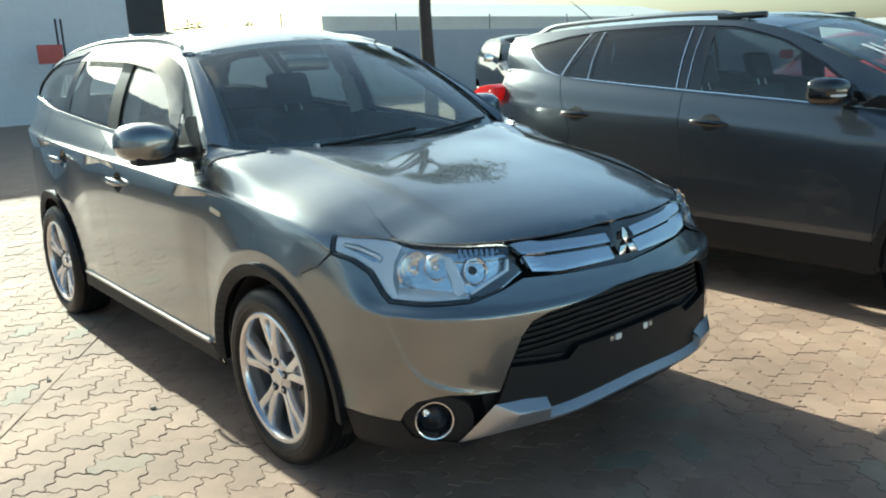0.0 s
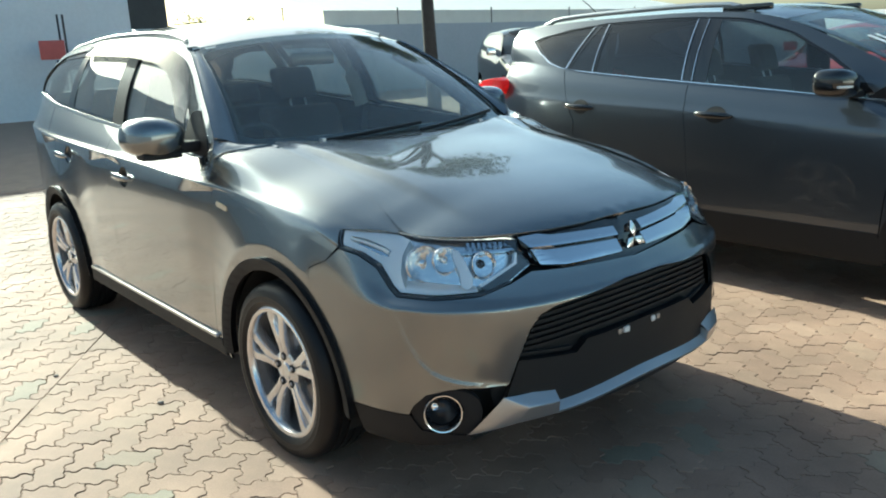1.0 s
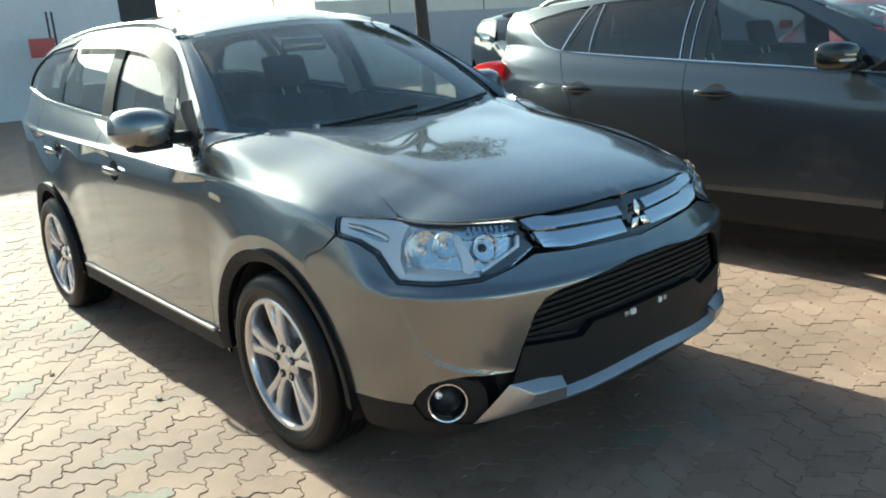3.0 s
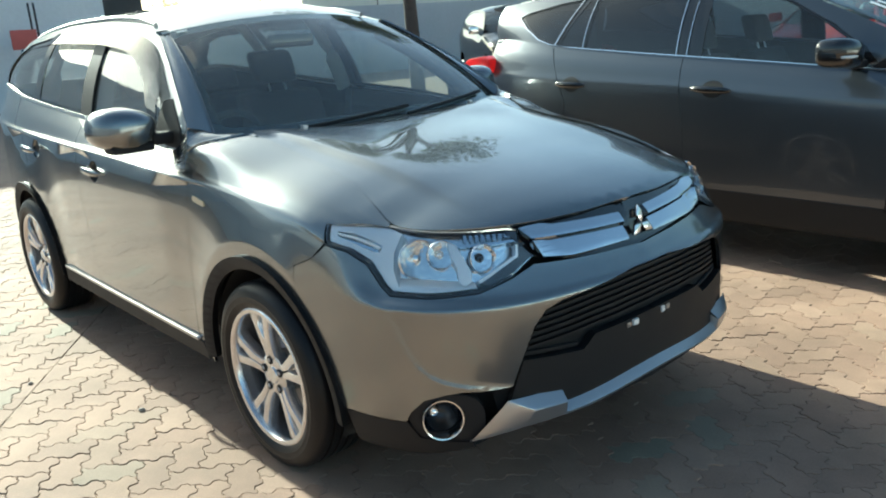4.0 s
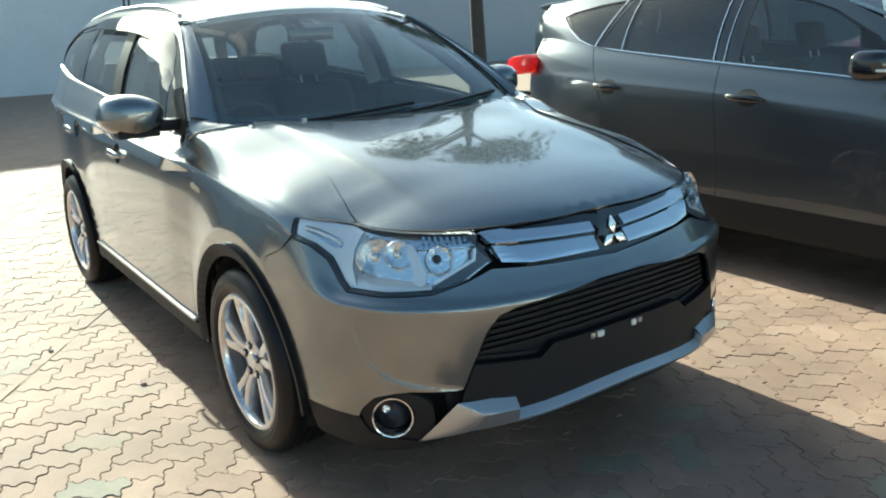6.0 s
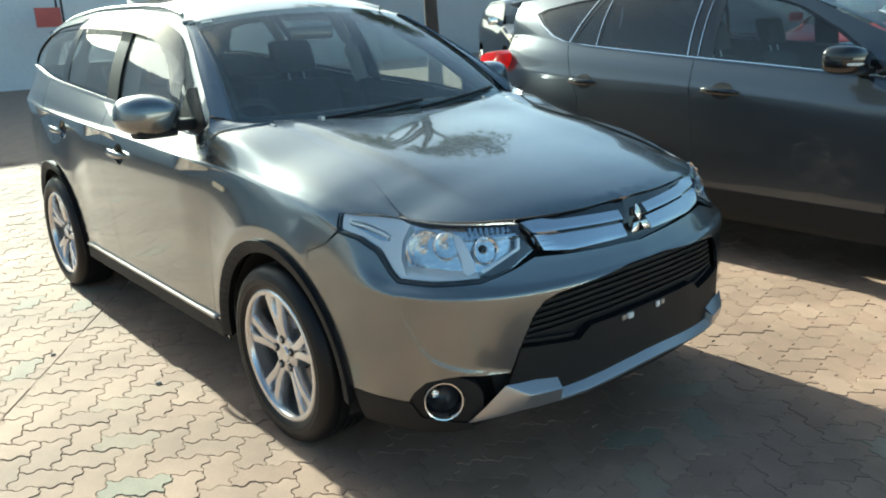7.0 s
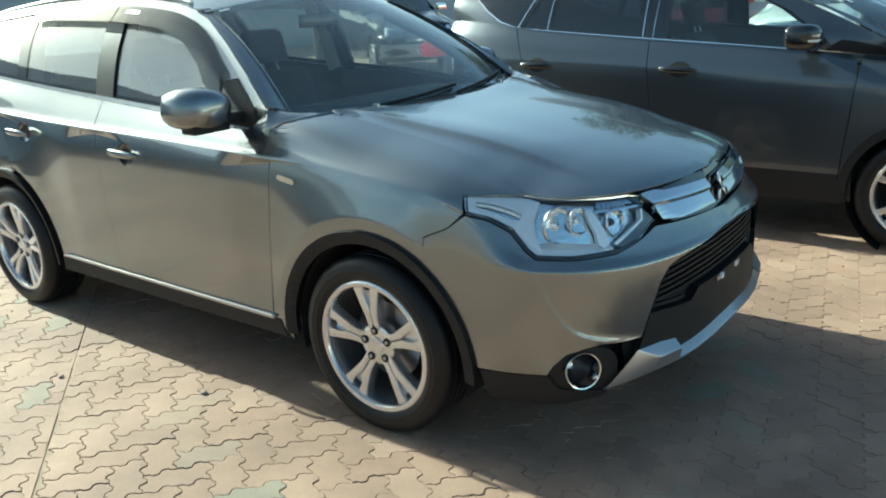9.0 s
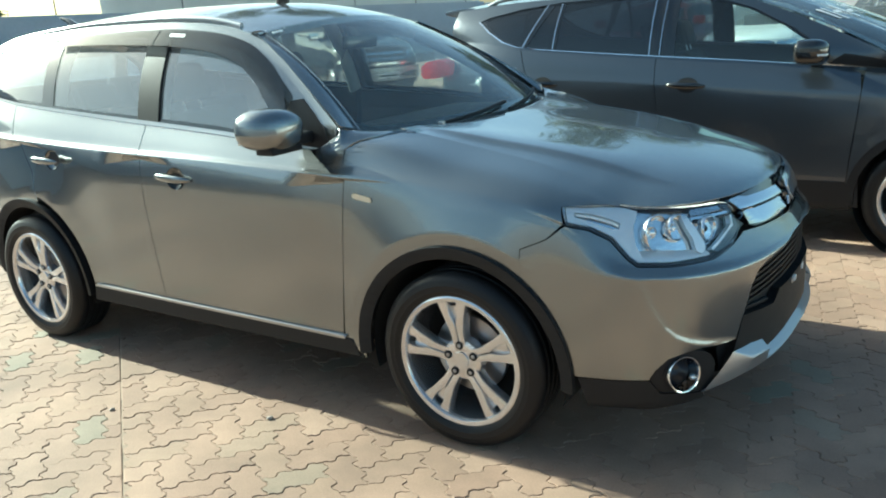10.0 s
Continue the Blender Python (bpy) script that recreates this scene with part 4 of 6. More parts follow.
both("front_door_glass", [(-.78, .06), (-.84, .57), (-.97, .76), (-1.11, .82), (-1.62, .86), (-1.59, .06)], lambda x, w: suv_side(x, w, -.014), TINT, suv, "tinted front door glass", scale=GS, step=.05, flange=0)
both("rear_door_glass", [(-1.72, .06), (-1.74, .86), (-2.42, .86), (-2.46, .81), (-2.42, .06)], lambda x, w: suv_side(x, w, -.014), TINT, suv, "tinted rear door glass", scale=GS, step=.05, flange=0)
both("quarter_glass", [(-2.48, .07), (-2.52, .81), (-3.0, .81), (-3.18, .73), (-3.34, .36), (-3.36, .09)], lambda x, w: suv_side(x, w, -.014), TINT, suv, "tinted quarter glass", scale=GS, step=.05, flange=0)
both("centre_pillar", [(-1.585, .0), (-1.612, .90), (-1.755, .90), (-1.728, .0)], lambda x, w: suv_side(x, w, -.002), PLASTIC, suv, "black door pillar", scale=GS, step=.04)
both("belt_strip", [(-.72, .035), (-1.3, .04), (-2.7, .05), (-3.40, .075), (-3.40, .045), (-2.7, .015), (-1.3, .0), (-.72, -.005)], lambda x, w: suv_side(x, w, .004), SATIN, suv, "bright strip below the side glass", scale=GS, step=.04)
# smoked wind deflectors above the door glass
both("wind_deflector", [(-.765, .42), (-.82, .80), (-.95, .90), (-1.10, .925), (-1.35, .935), (-1.68, .935), (-1.68, .78), (-1.30, .765), (-1.10, .72), (-.96, .63), (-.86, .44), (-.80, .22), (-.755, .22)], lambda x, w: suv_side(x, w, .006 + .030 * math.sin(math.pi * min(max((.95 - w) / .3, 0), 1) * .5)), SMOKE, suv, "smoked wind deflector over the door glass", scale=GS, step=.03, flange=.006)
both("wind_deflector", [(-1.69, .935), (-2.46, .93), (-2.46, .80), (-1.69, .78)], lambda x, w: suv_side(x, w, .006 + .030 * math.sin(math.pi * min(max((.95 - w) / .3, 0), 1) * .5)), SMOKE, suv, "smoked wind deflector over the door glass", scale=GS, step=.03, flange=.006)
both("deflector_label", [(-1.50, .865), (-1.50, .895), (-1.60, .895), (-1.60, .865)], lambda x, w: suv_side(x, w, .008 + .030 * math.sin(math.pi * min(max((.95 - w) / .3, 0), 1) * .5)), WHITE_PLASTIC, suv, "small pale maker's label", scale=GS, step=.03, flange=0)
# mirror sail
both("mirror_sail", [(-.568, .05), (-.60, .60), (-.66, .76), (-.735, .84), (-.80, .66), (-.83, .06)], lambda x, w: suv_side(x, w, .004), PLASTIC, suv, "black mirror base", scale=GS, step=.03)
# windscreen with its black border
full_glass = [(u, 0) for u in np.linspace(-.985, .985, 24)] + [(.985, .5), (.985, 1)] + [(u, 1) for u in np.linspace(.985, -.985, 24)] + [(-.985, .5)]
clear_hole = [(-.86, .065), (-.6, .05), (0, .04), (.6, .05), (.86, .065), (.94, .12), (.958, .3), (.96, .7), (.945, .90), (.86, .94), (0, .95), (-.86, .94), (-.945, .90), (-.96, .7), (-.958, .3), (-.94, .12)]
WS = (.70, .85)
part("windscreen", skin("windscreen", full_glass, suv_screen, step=.06, scale=WS, flange=0), SCREEN, suv, "clear laminated windscreen")
part("windscreen_border", skin("windscreen_border", full_glass, lambda u, v: suv_screen(u, v, -.006), step=.05, scale=WS, flange=0, holes=[clear_hole]), GLOSS_BLACK, suv, "black windscreen border")
# roof
edge = [(x, -SUV_EDGE(x)[0]) for x in np.linspace(-3.55, -1.10, 40)]
top_front = [(suv_screen(u, 1.0)[0] - .004, suv_screen(u, 1.0)[1]) for u in np.linspace(-.99, .99, 30)]
roof_poly = edge + top_front + [(x, -y) for x, y in edge[::-1]]


def roof_surf(x, y, out=0.0):
    p = suv_roof(min(x, -1.1), y, out)
    if x > -1.5:  # lean down to the top of the windscreen
        u = max(-1, min(1, y / .60))
        g = suv_screen(u, 1.0)
        f = min(max((x + 1.5) / (g[0] + 1.5), 0), 1.2)
        q = suv_roof(-1.5, y, out)
        p = np.array((x, y, q[2] + (g[2] + out - q[2]) * f ** 1.6))
    return np.array((x, y, p[2]))


part("roof", skin("roof", roof_poly, roof_surf, step=.05, flange=.01), PAINT, suv)
back = lambda u, v: np.array((-3.56 - .22 * (1 - v) + .03 * u * u, .52 * u * (1.18 - .18 * v), 1.10 + .40 * v))
part("rear_window_frame", skin("rear_window_frame", [(-1, 0), (1, 0), (1, 1.08), (-1, 1.08)], back, step=.08, scale=(.55, .4), flange=.02, holes=[[(-.85, .25), (.85, .25), (.82, .92), (-.82, .92)]], back=False), PAINT, suv)
part("rear_window", skin("rear_window", [(-.87, .23), (.87, .23), (.84, .94), (-.84, .94)], lambda u, v: back(u, v) + np.array((.01, 0, 0)), step=.1, scale=(.55, .4), flange=0), TINT, suv, "tinted rear window")
# roof rails
for sgn in (-1, 1):
    pts = []
    for x in np.linspace(-3.2, -1.22, 26):
        lift = .006 * min(1, (x + 3.2) / .16, (-1.22 - x) / .22)
        pts.append((x, sgn * (SUV_EDGE(x)[0] - .035), roof_surf(x, .55)[2] + lift))
    part("roof_rail", tube("roof_rail", pts, .011, 10, 1.2), SATIN, suv, "silver roof rail")
part("aerial", tube("aerial", [(-3.25, .0, 1.65), (-3.32, 0, 1.70), (-3.40, 0, 1.72)], [.03, .018, .006], 8), GLOSS_BLACK, suv)

# door mirrors
for mir in (False, True):
    bm = bmesh.new()
    bmesh.ops.create_uvsphere(bm, u_segments=48, v_segments=32, radius=1)
    for v in bm.verts:
        x, y, z = v.co
        x, y, z = (math.copysign(abs(c) ** .74, c) for c in (x, y, z))
        v.co = (-.705 + (x * .115 if x > 0 else x * .088) - .03 * y * y, -.972 + y * .125 + .012 * z, 1.200 + z * (.080 - .018 * (y > 0) * y) - .012 * y)
    me = finish("door_mirror", bm, 60)
    if mir:
        me.transform(Matrix.Translation((-.07, .055, 0)))
    shell = part("door_mirror", me if not mir else mirrored(me), PAINT, suv, "grey door mirror with a black foot")
    lowm = box("mirror_skirt", (-.725, -1.05, 1.112), (-.635, -.885, 1.140), .012, 3)
    part("mirror_skirt", lowm if not mir else mirrored(lowm), PLASTIC, shell, "black lower mirror shell")
    foot = box("mirror_foot", (-.745, -.885, 1.125), (-.655, -.765, 1.172), .018, 3)
    part("mirror_foot", foot if not mir else mirrored(foot), PLASTIC, shell, "black mirror foot")
    if mir:
        for q in (lowm, foot):
            q.transform(Matrix.Translation((-.07, .055, 0)))
    gl = box("mirror_glass", (-.800, -1.06, 1.150), (-.790, -.89, 1.255), .004, 3)
    if mir:
        gl.transform(Matrix.Translation((-.07, .055, 0)))
    part("mirror_glass", gl if not mir else mirrored(gl), CHROME, shell, "mirror glass")

# door handles with their cups, turn repeaters
for xh, zc in HANDLES:
    for mir in (False, True):
        bm = bmesh.new()
        bmesh.ops.create_uvsphere(bm, u_segments=20, v_segments=12, radius=1)
        for v in bm.verts:
            x, y, z = v.co
            y0 = SUV.at(xh + x * .12, SUV.v_of(xh, zc))[1]
            v.co = (xh + math.copysign(abs(x) ** .7, x) * .118, y0 - .022 * (1 - x * x * .75) + y * .010, zc + z * .017 - x * .006)
        me = finish("door_handle", bm, 60)
        h = part("door_handle", me if not mir else mirrored(me), PAINT, suv, "grey door handle")

        def cup_surf(s, v):
            z = SUV.section(s)(v)[1]
            r2 = ((s - xh - .012) / .063) ** 2 + ((z - zc + .004) / .051) ** 2
            return flank(s, v, -.030 * math.sqrt(max(0, 1 - r2)))
        part("handle_cup", skin("handle_cup", cup_edge(xh, zc), cup_surf, step=.012, scale=RIN, flange=0, mirror=mir), PAINT, h, "sunk cup behind the handle")
for mir in (False, True):
    pl = ring_poly(SUV, [(-.445, .938), (-.435, .948), (-.36, .934), (-.352, .920), (-.36, .914), (-.435, .926)], .02)
    part("side_repeater", skin("side_repeater", pl, lambda s, v: flank(s, v, .005), step=.02, scale=RIN, flange=.008, mirror=mir), AMBER_LENS, suv, "pale amber side repeater")

# pale stickers in the screen's upper corner, washer nozzles at its foot
for u0, v0, du in ((-.900, .955, .075), (-.985, .985, .055)):
    part("sticker", skin("sticker", [(u0, v0), (u0 + du, v0), (u0 + du, v0 + .016), (u0, v0 + .016)], lambda u, v: suv_screen(u, v, .006), step=.03, scale=WS, flange=.002), WHITE_PLASTIC, suv, "small white sticker")
for y in (-.42, .42):
    at = suv_hood(-.30, y)
    part("washer_nozzle", box("washer_nozzle", at + np.array((-.014, -.010, -.002)), at + np.array((.012, .010, .009)), .004, 2), SATIN, suv, "small washer nozzle")

# wipers
for x0, y0, u0, u1, v0, v1 in ((0, 0, -.55, .12, -.02, .035), (0, 0, .08, .80, -.02, .06)):
    pts = [suv_screen(u0 + (u1 - u0) * t, v0 + (v1 - v0) * t, .014) for t in np.linspace(0, 1, 10)]
    part("wiper", tube("wiper", pts, .008, 6), PLASTIC, suv, "black wiper arm")

# wheels
W = tyre_and_rim()
wheel(suv, W, 0, -.775, HUB + .008, 0, False, -5)
wheel(suv, W, -2.67, -.775, HUB + .008, 0, False, 8)
wheel(suv, W, 0, .775, HUB + .008, 0, True, 0)
wheel(suv, W, -2.67, .775, HUB + .008, 0, True, 20)

# inner shell, floor and cabin
shell_poly = [(-.46, .27), (-.53, 1.0), (-.60, "v", 7.9), (-3.6, "v", 7.9), (-3.6, .45), (-3.2, .40)] + arc(-2.67, HUB, .49, 172, 5, 20) + [(-2.15, .27)]
both("inner_shell", ring_poly(SUV, shell_poly), lambda s, v: SUV.at(s, v, -.045), TRIM, suv, scale=RIN, step=.08, flange=0)
front_shell = [(.38, .86), (.40, .93), (.55, "v", 7.4), (1.0, "v", 7.4), (END, "v", 7.4), (END, .335), (1.0, .32), (.80, .27), (.50, .26), (.49, .40)] + arc(0, HUB, .49, 8, 60, 10)
fs = ring_poly(SUV, front_shell)
fa = next(k for k, p in enumerate(fs) if p[0] >= END - 1e-6)
fb = max(k for k, p in enumerate(fs) if p[0] >= END - 1e-6)
hf = fs[fb:] + fs[:fa + 1]
part("front_shell", skin("front_shell", hf + [(2 * END - s, v) for s, v in hf[-2:0:-1]], lambda s, v: ring(s, v, -.085), step=.08, scale=RIN, flange=0), CAVITY, suv)
part("floor_pan", box("floor_pan", (-3.55, -.60, .22), (.75, .60, .34), .02), CAVITY, suv)
part("bulkhead", box("bulkhead", (-.62, -.74, .34), (-.50, .74, 1.06), .02), CAVITY, suv)
part("load_floor", box("load_floor", (-3.5, -.70, .60), (-2.45, .70, .66), .02), TRIM, suv)


# ---- cabin of the grey car: seats, dashboard, wheel, lining ----
def seat(parent, x, y, front=True):
    w = .25
    base = box("seat_cushion", (x - .02, y - w, .48), (x + .50, y + w, .66), .06, 4, lambda a, b, c: (a, b, c + .05 * (a - x)))
    s = part("seat", base, CLOTH, parent, "dark cloth front seat")
    lean = lambda a, b, c: (a - .32 * (c - .62), b * 1.0, c)
    part("seat_back", box("seat_back", (x - .12, y - w, .60), (x + .03, y + w, 1.20), .06, 4, lean), CLOTH, s)
    part("headrest", box("headrest", (x - .08, y - .13, 1.24), (x + .02, y + .13, 1.43), .045, 4, lean), CLOTH, s)
    for q in (-.05, .05):
        part("headrest_post", tube("headrest_post", [lean(x - .03, y + q, 1.16), lean(x - .03, y + q, 1.28)], .006, 8), STEEL, s)
    return s


for y in (-.37, .37):
    seat(suv, -1.62, y)
bench = part("rear_bench", box("rear_bench", (-2.42, -.62, .52), (-1.95, .62, .70), .06, 4), CLOTH, suv, "dark cloth rear bench")
lean2 = lambda a, b, c: (a - .36 * (c - .66), b, c)
part("bench_back", box("bench_back", (-2.46, -.62, .66), (-2.32, .62, 1.18), .05, 4, lean2), CLOTH, bench)
for y in (-.38, 0, .38):
    part("bench_headrest", box("bench_headrest", (-2.44, y - .12, 1.20), (-2.35, y + .12, 1.33), .035, 3, lean2), CLOTH, bench)
dash = box("dashboard", (-1.02, -.72, .78), (-.44, .72, 1.105), .05, 4, lambda a, b, c: (a + .16 * (1 - (b / .72) ** 2) * (a > -.8), b, c + .05 * (a + .44) * .2 + (.035 * math.exp(-((b + .37) / .2) ** 2) if c > 1 and a < -.7 else 0)))
part("dashboard", dash, TRIM, suv, "black dashboard")
wheel_me = bmesh.new()
ringm = lathe("steering_wheel", [(.175 + .015 * math.cos(a), .015 * math.sin(a)) for a in np.linspace(0, 2 * math.pi, 13)], 40, "x")
wheel_me.from_mesh(ringm)
wheel_me.from_mesh(box("boss", (-.03, -.07, -.06), (.03, .07, .06), .02, 3))
wheel_me.from_mesh(box("spoke_bar", (-.01, -.17, -.02), (.01, .17, .02), .006))
wheel_me.from_mesh(box("spoke_low", (-.01, -.02, -.17), (.01, .02, 0), .006))
wheel_me.transform(pose(-1.06, -.37, 1.02, 0, 24, 0))
part("steering_wheel", finish("steering_wheel", wheel_me), TRIM, suv, "black steering wheel")
part("centre_console", box("centre_console", (-1.6, -.10, .40), (-.95, .10, .72), .03, 3), TRIM, suv)
part("room_mirror", box("room_mirror", (-1.03, -.12, 1.45), (-1.00, .12, 1.51), .012, 3), GLOSS_BLACK, suv, "rear-view mirror")
part("headlining", skin("headlining", [(-3.4, -.55), (-1.25, -.55), (-1.25, .55), (-3.4, .55)], lambda x, y: roof_surf(x, y, -.035), step=.12, flange=0, back=True), GREY_TRIM, suv)
for sgn in (-1, 1):
    for x0, x1 in ((-1.61, -1.73), (-2.44, -2.52)):
        pts = [suv_side((x0 + x1) / 2, w, -.085) * np.array((1, -sgn, 1)) for w in np.linspace(0, 1, 8)]
        part("pillar_lining", tube("pillar_lining", pts, .05, 8, .5), GREY_TRIM, suv)
    pts = [suv_screen(sgn * .90, v, -.075) for v in np.linspace(.05, .95, 8)]
    part("screen_pillar_lining", tube("screen_pillar_lining", pts, .03, 8), TRIM, suv)
    belt = [suv_side(-1.66, w, -.06) * np.array((1, -sgn, 1)) for w in (.8, .4, .0)] + [np.array((-1.62, sgn * .62, .7))]
    part("seat_belt", tube("seat_belt", belt, .022, 6, .12), TRIM, suv)

# the flank away from the camera stands a little farther out
FAR_FLANK = 1.045
for ob in suv.children_recursive:
    if ob.name.startswith("wheel") and ob.parent == suv:
        ob.location.y *= FAR_FLANK if ob.location.y > 0 else 1
    elif not ob.parent.name.startswith("wheel"):
        for v in ob.data.vertices:
            if v.co.y > 0:
                # the screen and its pillar reach farthest at their foot
                rise = min(1, max(0, (v.co.z - 1.02) / .10)) * min(1, max(0, (1.62 - v.co.z) / .45)) * min(1, max(0, (-.12 - v.co.x) / .2)) * min(1, max(0, (v.co.x + 1.6) / .6))
                if "mirror" in ob.name:
                    rise = 0
                v.co.x += .05 * rise * min(1, v.co.y / .7) ** 2
                v.co.y *= FAR_FLANK + .065 * rise * max(0, 1 - max(0, v.co.y - .72) / .09)


# ---- the dark grey hatch-backed car beside it ----
DARK = Ring(
    [(-3.58, 0), (-3.56, -.40), (-3.49, -.66), (-3.34, -.80), (-3.03, -.872), (-2.66, -.903), (-2.0, -.917), (-1.0, -.92), (0, -.916),
     (.30, -.90), (.48, -.87), (.64, -.79), (.77, -.64), (.85, -.40), (.88, 0)], (0, -.916),
    [(-4.2, [(.10, .30), (.03, .34), (.0, .5), (.0, .65), (.03, .9), (.06, 1.06), (.08, 1.16), (.10, 1.24), (.13, 1.36)]),
     (-3.25, [(.08, .30), (.03, .33), (.005, .45), (.0, .65), (.0, .90), (.008, 1.10), (.025, 1.17), (.05, 1.26), (.10, 1.37)]),
     (-2.66, [(.06, .26), (.03, .30), (.010, .42), (.0, .62), (.0, .88), (.004, 1.07), (.018, 1.14), (.035, 1.22), (.066, 1.305)]),
     (-1.6, [(.06, .24), (.035, .28), (.022, .38), (.012, .52), (.0, .83), (.004, 1.03), (.018, 1.09), (.034, 1.15), (.062, 1.212)]),
     (-.9, [(.06, .24), (.035, .28), (.022, .38), (.010, .52), (.0, .80), (.004, .99), (.020, 1.045), (.038, 1.10), (.075, 1.16)]),
     (-.45, [(.06, .24), (.03, .28), (.018, .38), (.006, .54), (.0, .79), (.006, .965), (.026, 1.02), (.06, 1.075), (.14, 1.125)]),
     (0, [(.05, .25), (.02, .29), (.008, .40), (.0, .56), (.0, .78), (.010, .93), (.034, .985), (.09, 1.03), (.22, 1.075)]),
     (.4, [(.06, .24), (.02, .28), (.004, .40), (.0, .55), (.006, .74), (.022, .87), (.05, .92), (.10, .965), (.20, 1.0)]),
     (.8, [(.08, .22), (.03, .26), (.0, .40), (.0, .54), (.010, .68), (.03, .78), (.06, .84), (.10, .90), (.15, .94)]),
     (1.55, [(.08, .20), (.03, .24), (.0, .38), (.0, .52), (.005, .66), (.02, .74), (.04, .80), (.07, .87), (.11, .92)])])
DARK_EDGE = pchip([-3.50, -3.42, -3.10, -2.6, -1.9, -1.4, -1.12, -.80, -.45, -.14],
                  [(.585, 1.50), (.615, 1.585), (.63, 1.625), (.645, 1.648), (.66, 1.655), (.665, 1.635), (.67, 1.575), (.70, 1.45), (.745, 1.29), (.79, 1.13)])


DTOP_S = np.linspace(-3.9, 0, 120)
DTOP_X = np.array([DARK.at(s, 8)[0] for s in DTOP_S])


def dark_side(x, w, out=0.0):
    b, r = DARK.at(np.interp(x, DTOP_X, DTOP_S) if x < -2.6 else x, 8), DARK_EDGE(x)
    y = -b[1] + (r[0] + b[1]) * w + .03 * math.sin(math.pi * min(max(w, 0), 1)) * min(1, max(0, (-.15 - x) * 2))
    return np.array((x, -(y + out), b[2] + (r[1] - b[2]) * w))


def dark_screen(u, v, out=0.0):
    a = np.array((.12 - .26 * abs(u) ** 2.2, .79 * u, 1.135 - .01 * u * u))
    b = np.array((-1.02 - .10 * u * u, .665 * u, 1.63 - .05 * u * u))
    return a + (b - a) * v + np.array((.45, 0, .89)) * (.035 * math.sin(math.pi * v) + out)


DARK_SEAM = [DARK.at(s, 8) for s in np.linspace(-.30, DARK.arc[-1], 80)]


DSEAM_X, DSEAM_Y, DSEAM_Z = np.array(DARK_SEAM).T


def dark_hood(x, y, out=0.0):
    yb, zb = max(.02, np.interp(x, DSEAM_X, -DSEAM_Y)), np.interp(x, DSEAM_X, DSEAM_Z)
    top = max(zb, np.interp(x, [-.3, 0, .3, .5, .65, .78], [1.15, 1.14, 1.10, 1.06, 1.0, .92]))
    return np.array((x, y, zb + (top - zb) * (1 - min(abs(y) / yb, 1.05) ** 2.4) + out))


dark = thing("hatchback_car", "dark grey metallic high-riding hatchback parked on block paving", "car", pose(1.345, 3.12, 0))
DEND = DARK.arc[-1]
DTAIL = DARK.arc[0] + .003
DHUB = .345
d_door = [(-.44, .36), (-.42, .60), (-.40, .80), (-.385, 1.0)]
both("fender", ring_poly(DARK, [(-.436, .33)] + [(s + .005, z) for s, z in d_door[1:]] + [(-.375, "v", 8), (.50, "v", 8), (.60, .93), (.52, .80), (.36, .70)] + arc(0, DHUB, .415, 55, 186, 18) + [(-.41, .33)]), DARK.at, DARK_PAINT, dark, scale=RIN, step=.045)
both("front_door", ring_poly(DARK, d_door + [(-.40, "v", 7.4), (-.45, "v", 8), (-1.635, "v", 8), (-1.63, 1.05), (-1.60, .80), (-1.59, .60), (-1.58, .37)]), DARK.at, DARK_PAINT, dark, scale=RIN, step=.05)
both("rear_door", ring_poly(DARK, [(-1.585, .37), (-1.595, .60), (-1.605, .80), (-1.635, 1.05), (-1.64, "v", 8), (-2.66, "v", 8), (-2.60, 1.12), (-2.52, .95)] + arc(-2.66, DHUB, .47, 75, 4, 14) + [(-2.18, .38)]), DARK.at, DARK_PAINT, dark, scale=RIN, step=.05)
both("quarter_panel", ring_poly(DARK, [(-2.53, .955), (-2.607, 1.125), (-2.667, "v", 8), (-3.80, "v", 8), (-3.80, .56), (-3.2, .56)] + arc(-2.66, DHUB, .42, 150, 74, 14)), DARK.at, DARK_PAINT, dark, scale=RIN, step=.06)
both("tailgate", ring_poly(DARK, [(-3.81, "v", 8), (DTAIL, "v", 8), (DTAIL, .56), (-3.81, .56)]), DARK.at, DARK_PAINT, dark, scale=RIN, step=.08)
both("rear_bumper", ring_poly(DARK, [(-3.2, .55), (DTAIL, .55), (DTAIL, .32), (-3.1, .32), (-3.03, .52)]), DARK.at, PLASTIC, dark, scale=RIN, step=.08)
both("sill", ring_poly(DARK, [(-.435, .440), (-2.19, .450), (-2.22, .26), (-.40, .26)]), lambda s, v: DARK.at(s, v, .006), PLASTIC, dark, "black plastic sill", scale=RIN, step=.06)
for cx in (0, -2.66):
    both("arch_trim", ring_poly(DARK, arc(cx, DHUB, .435, 186, -6, 36) + arc(cx, DHUB, .385, -6, 186, 36)), lambda s, v: DARK.at(s, v, .008), PLASTIC, dark, "black plastic wheel arch trim", scale=RIN, step=.04, flange=.05)
    for sgn in (-1, 1):
        me = lathe("arch_liner", [(.395, -.86), (.395, -.45), (0, -.45)], 32)
        me.transform(Matrix.Translation((cx, 0, DHUB)))
        part("arch_liner", me if sgn < 0 else mirrored(me), CAVITY, dark)
nose = ring_poly(DARK, [(.367, .705), (.525, .805), (.60, .80), (.80, .79), (DEND, .78), (DEND, .28), (.44, .30)] + arc(0, DHUB, .415, -4, 52, 10))
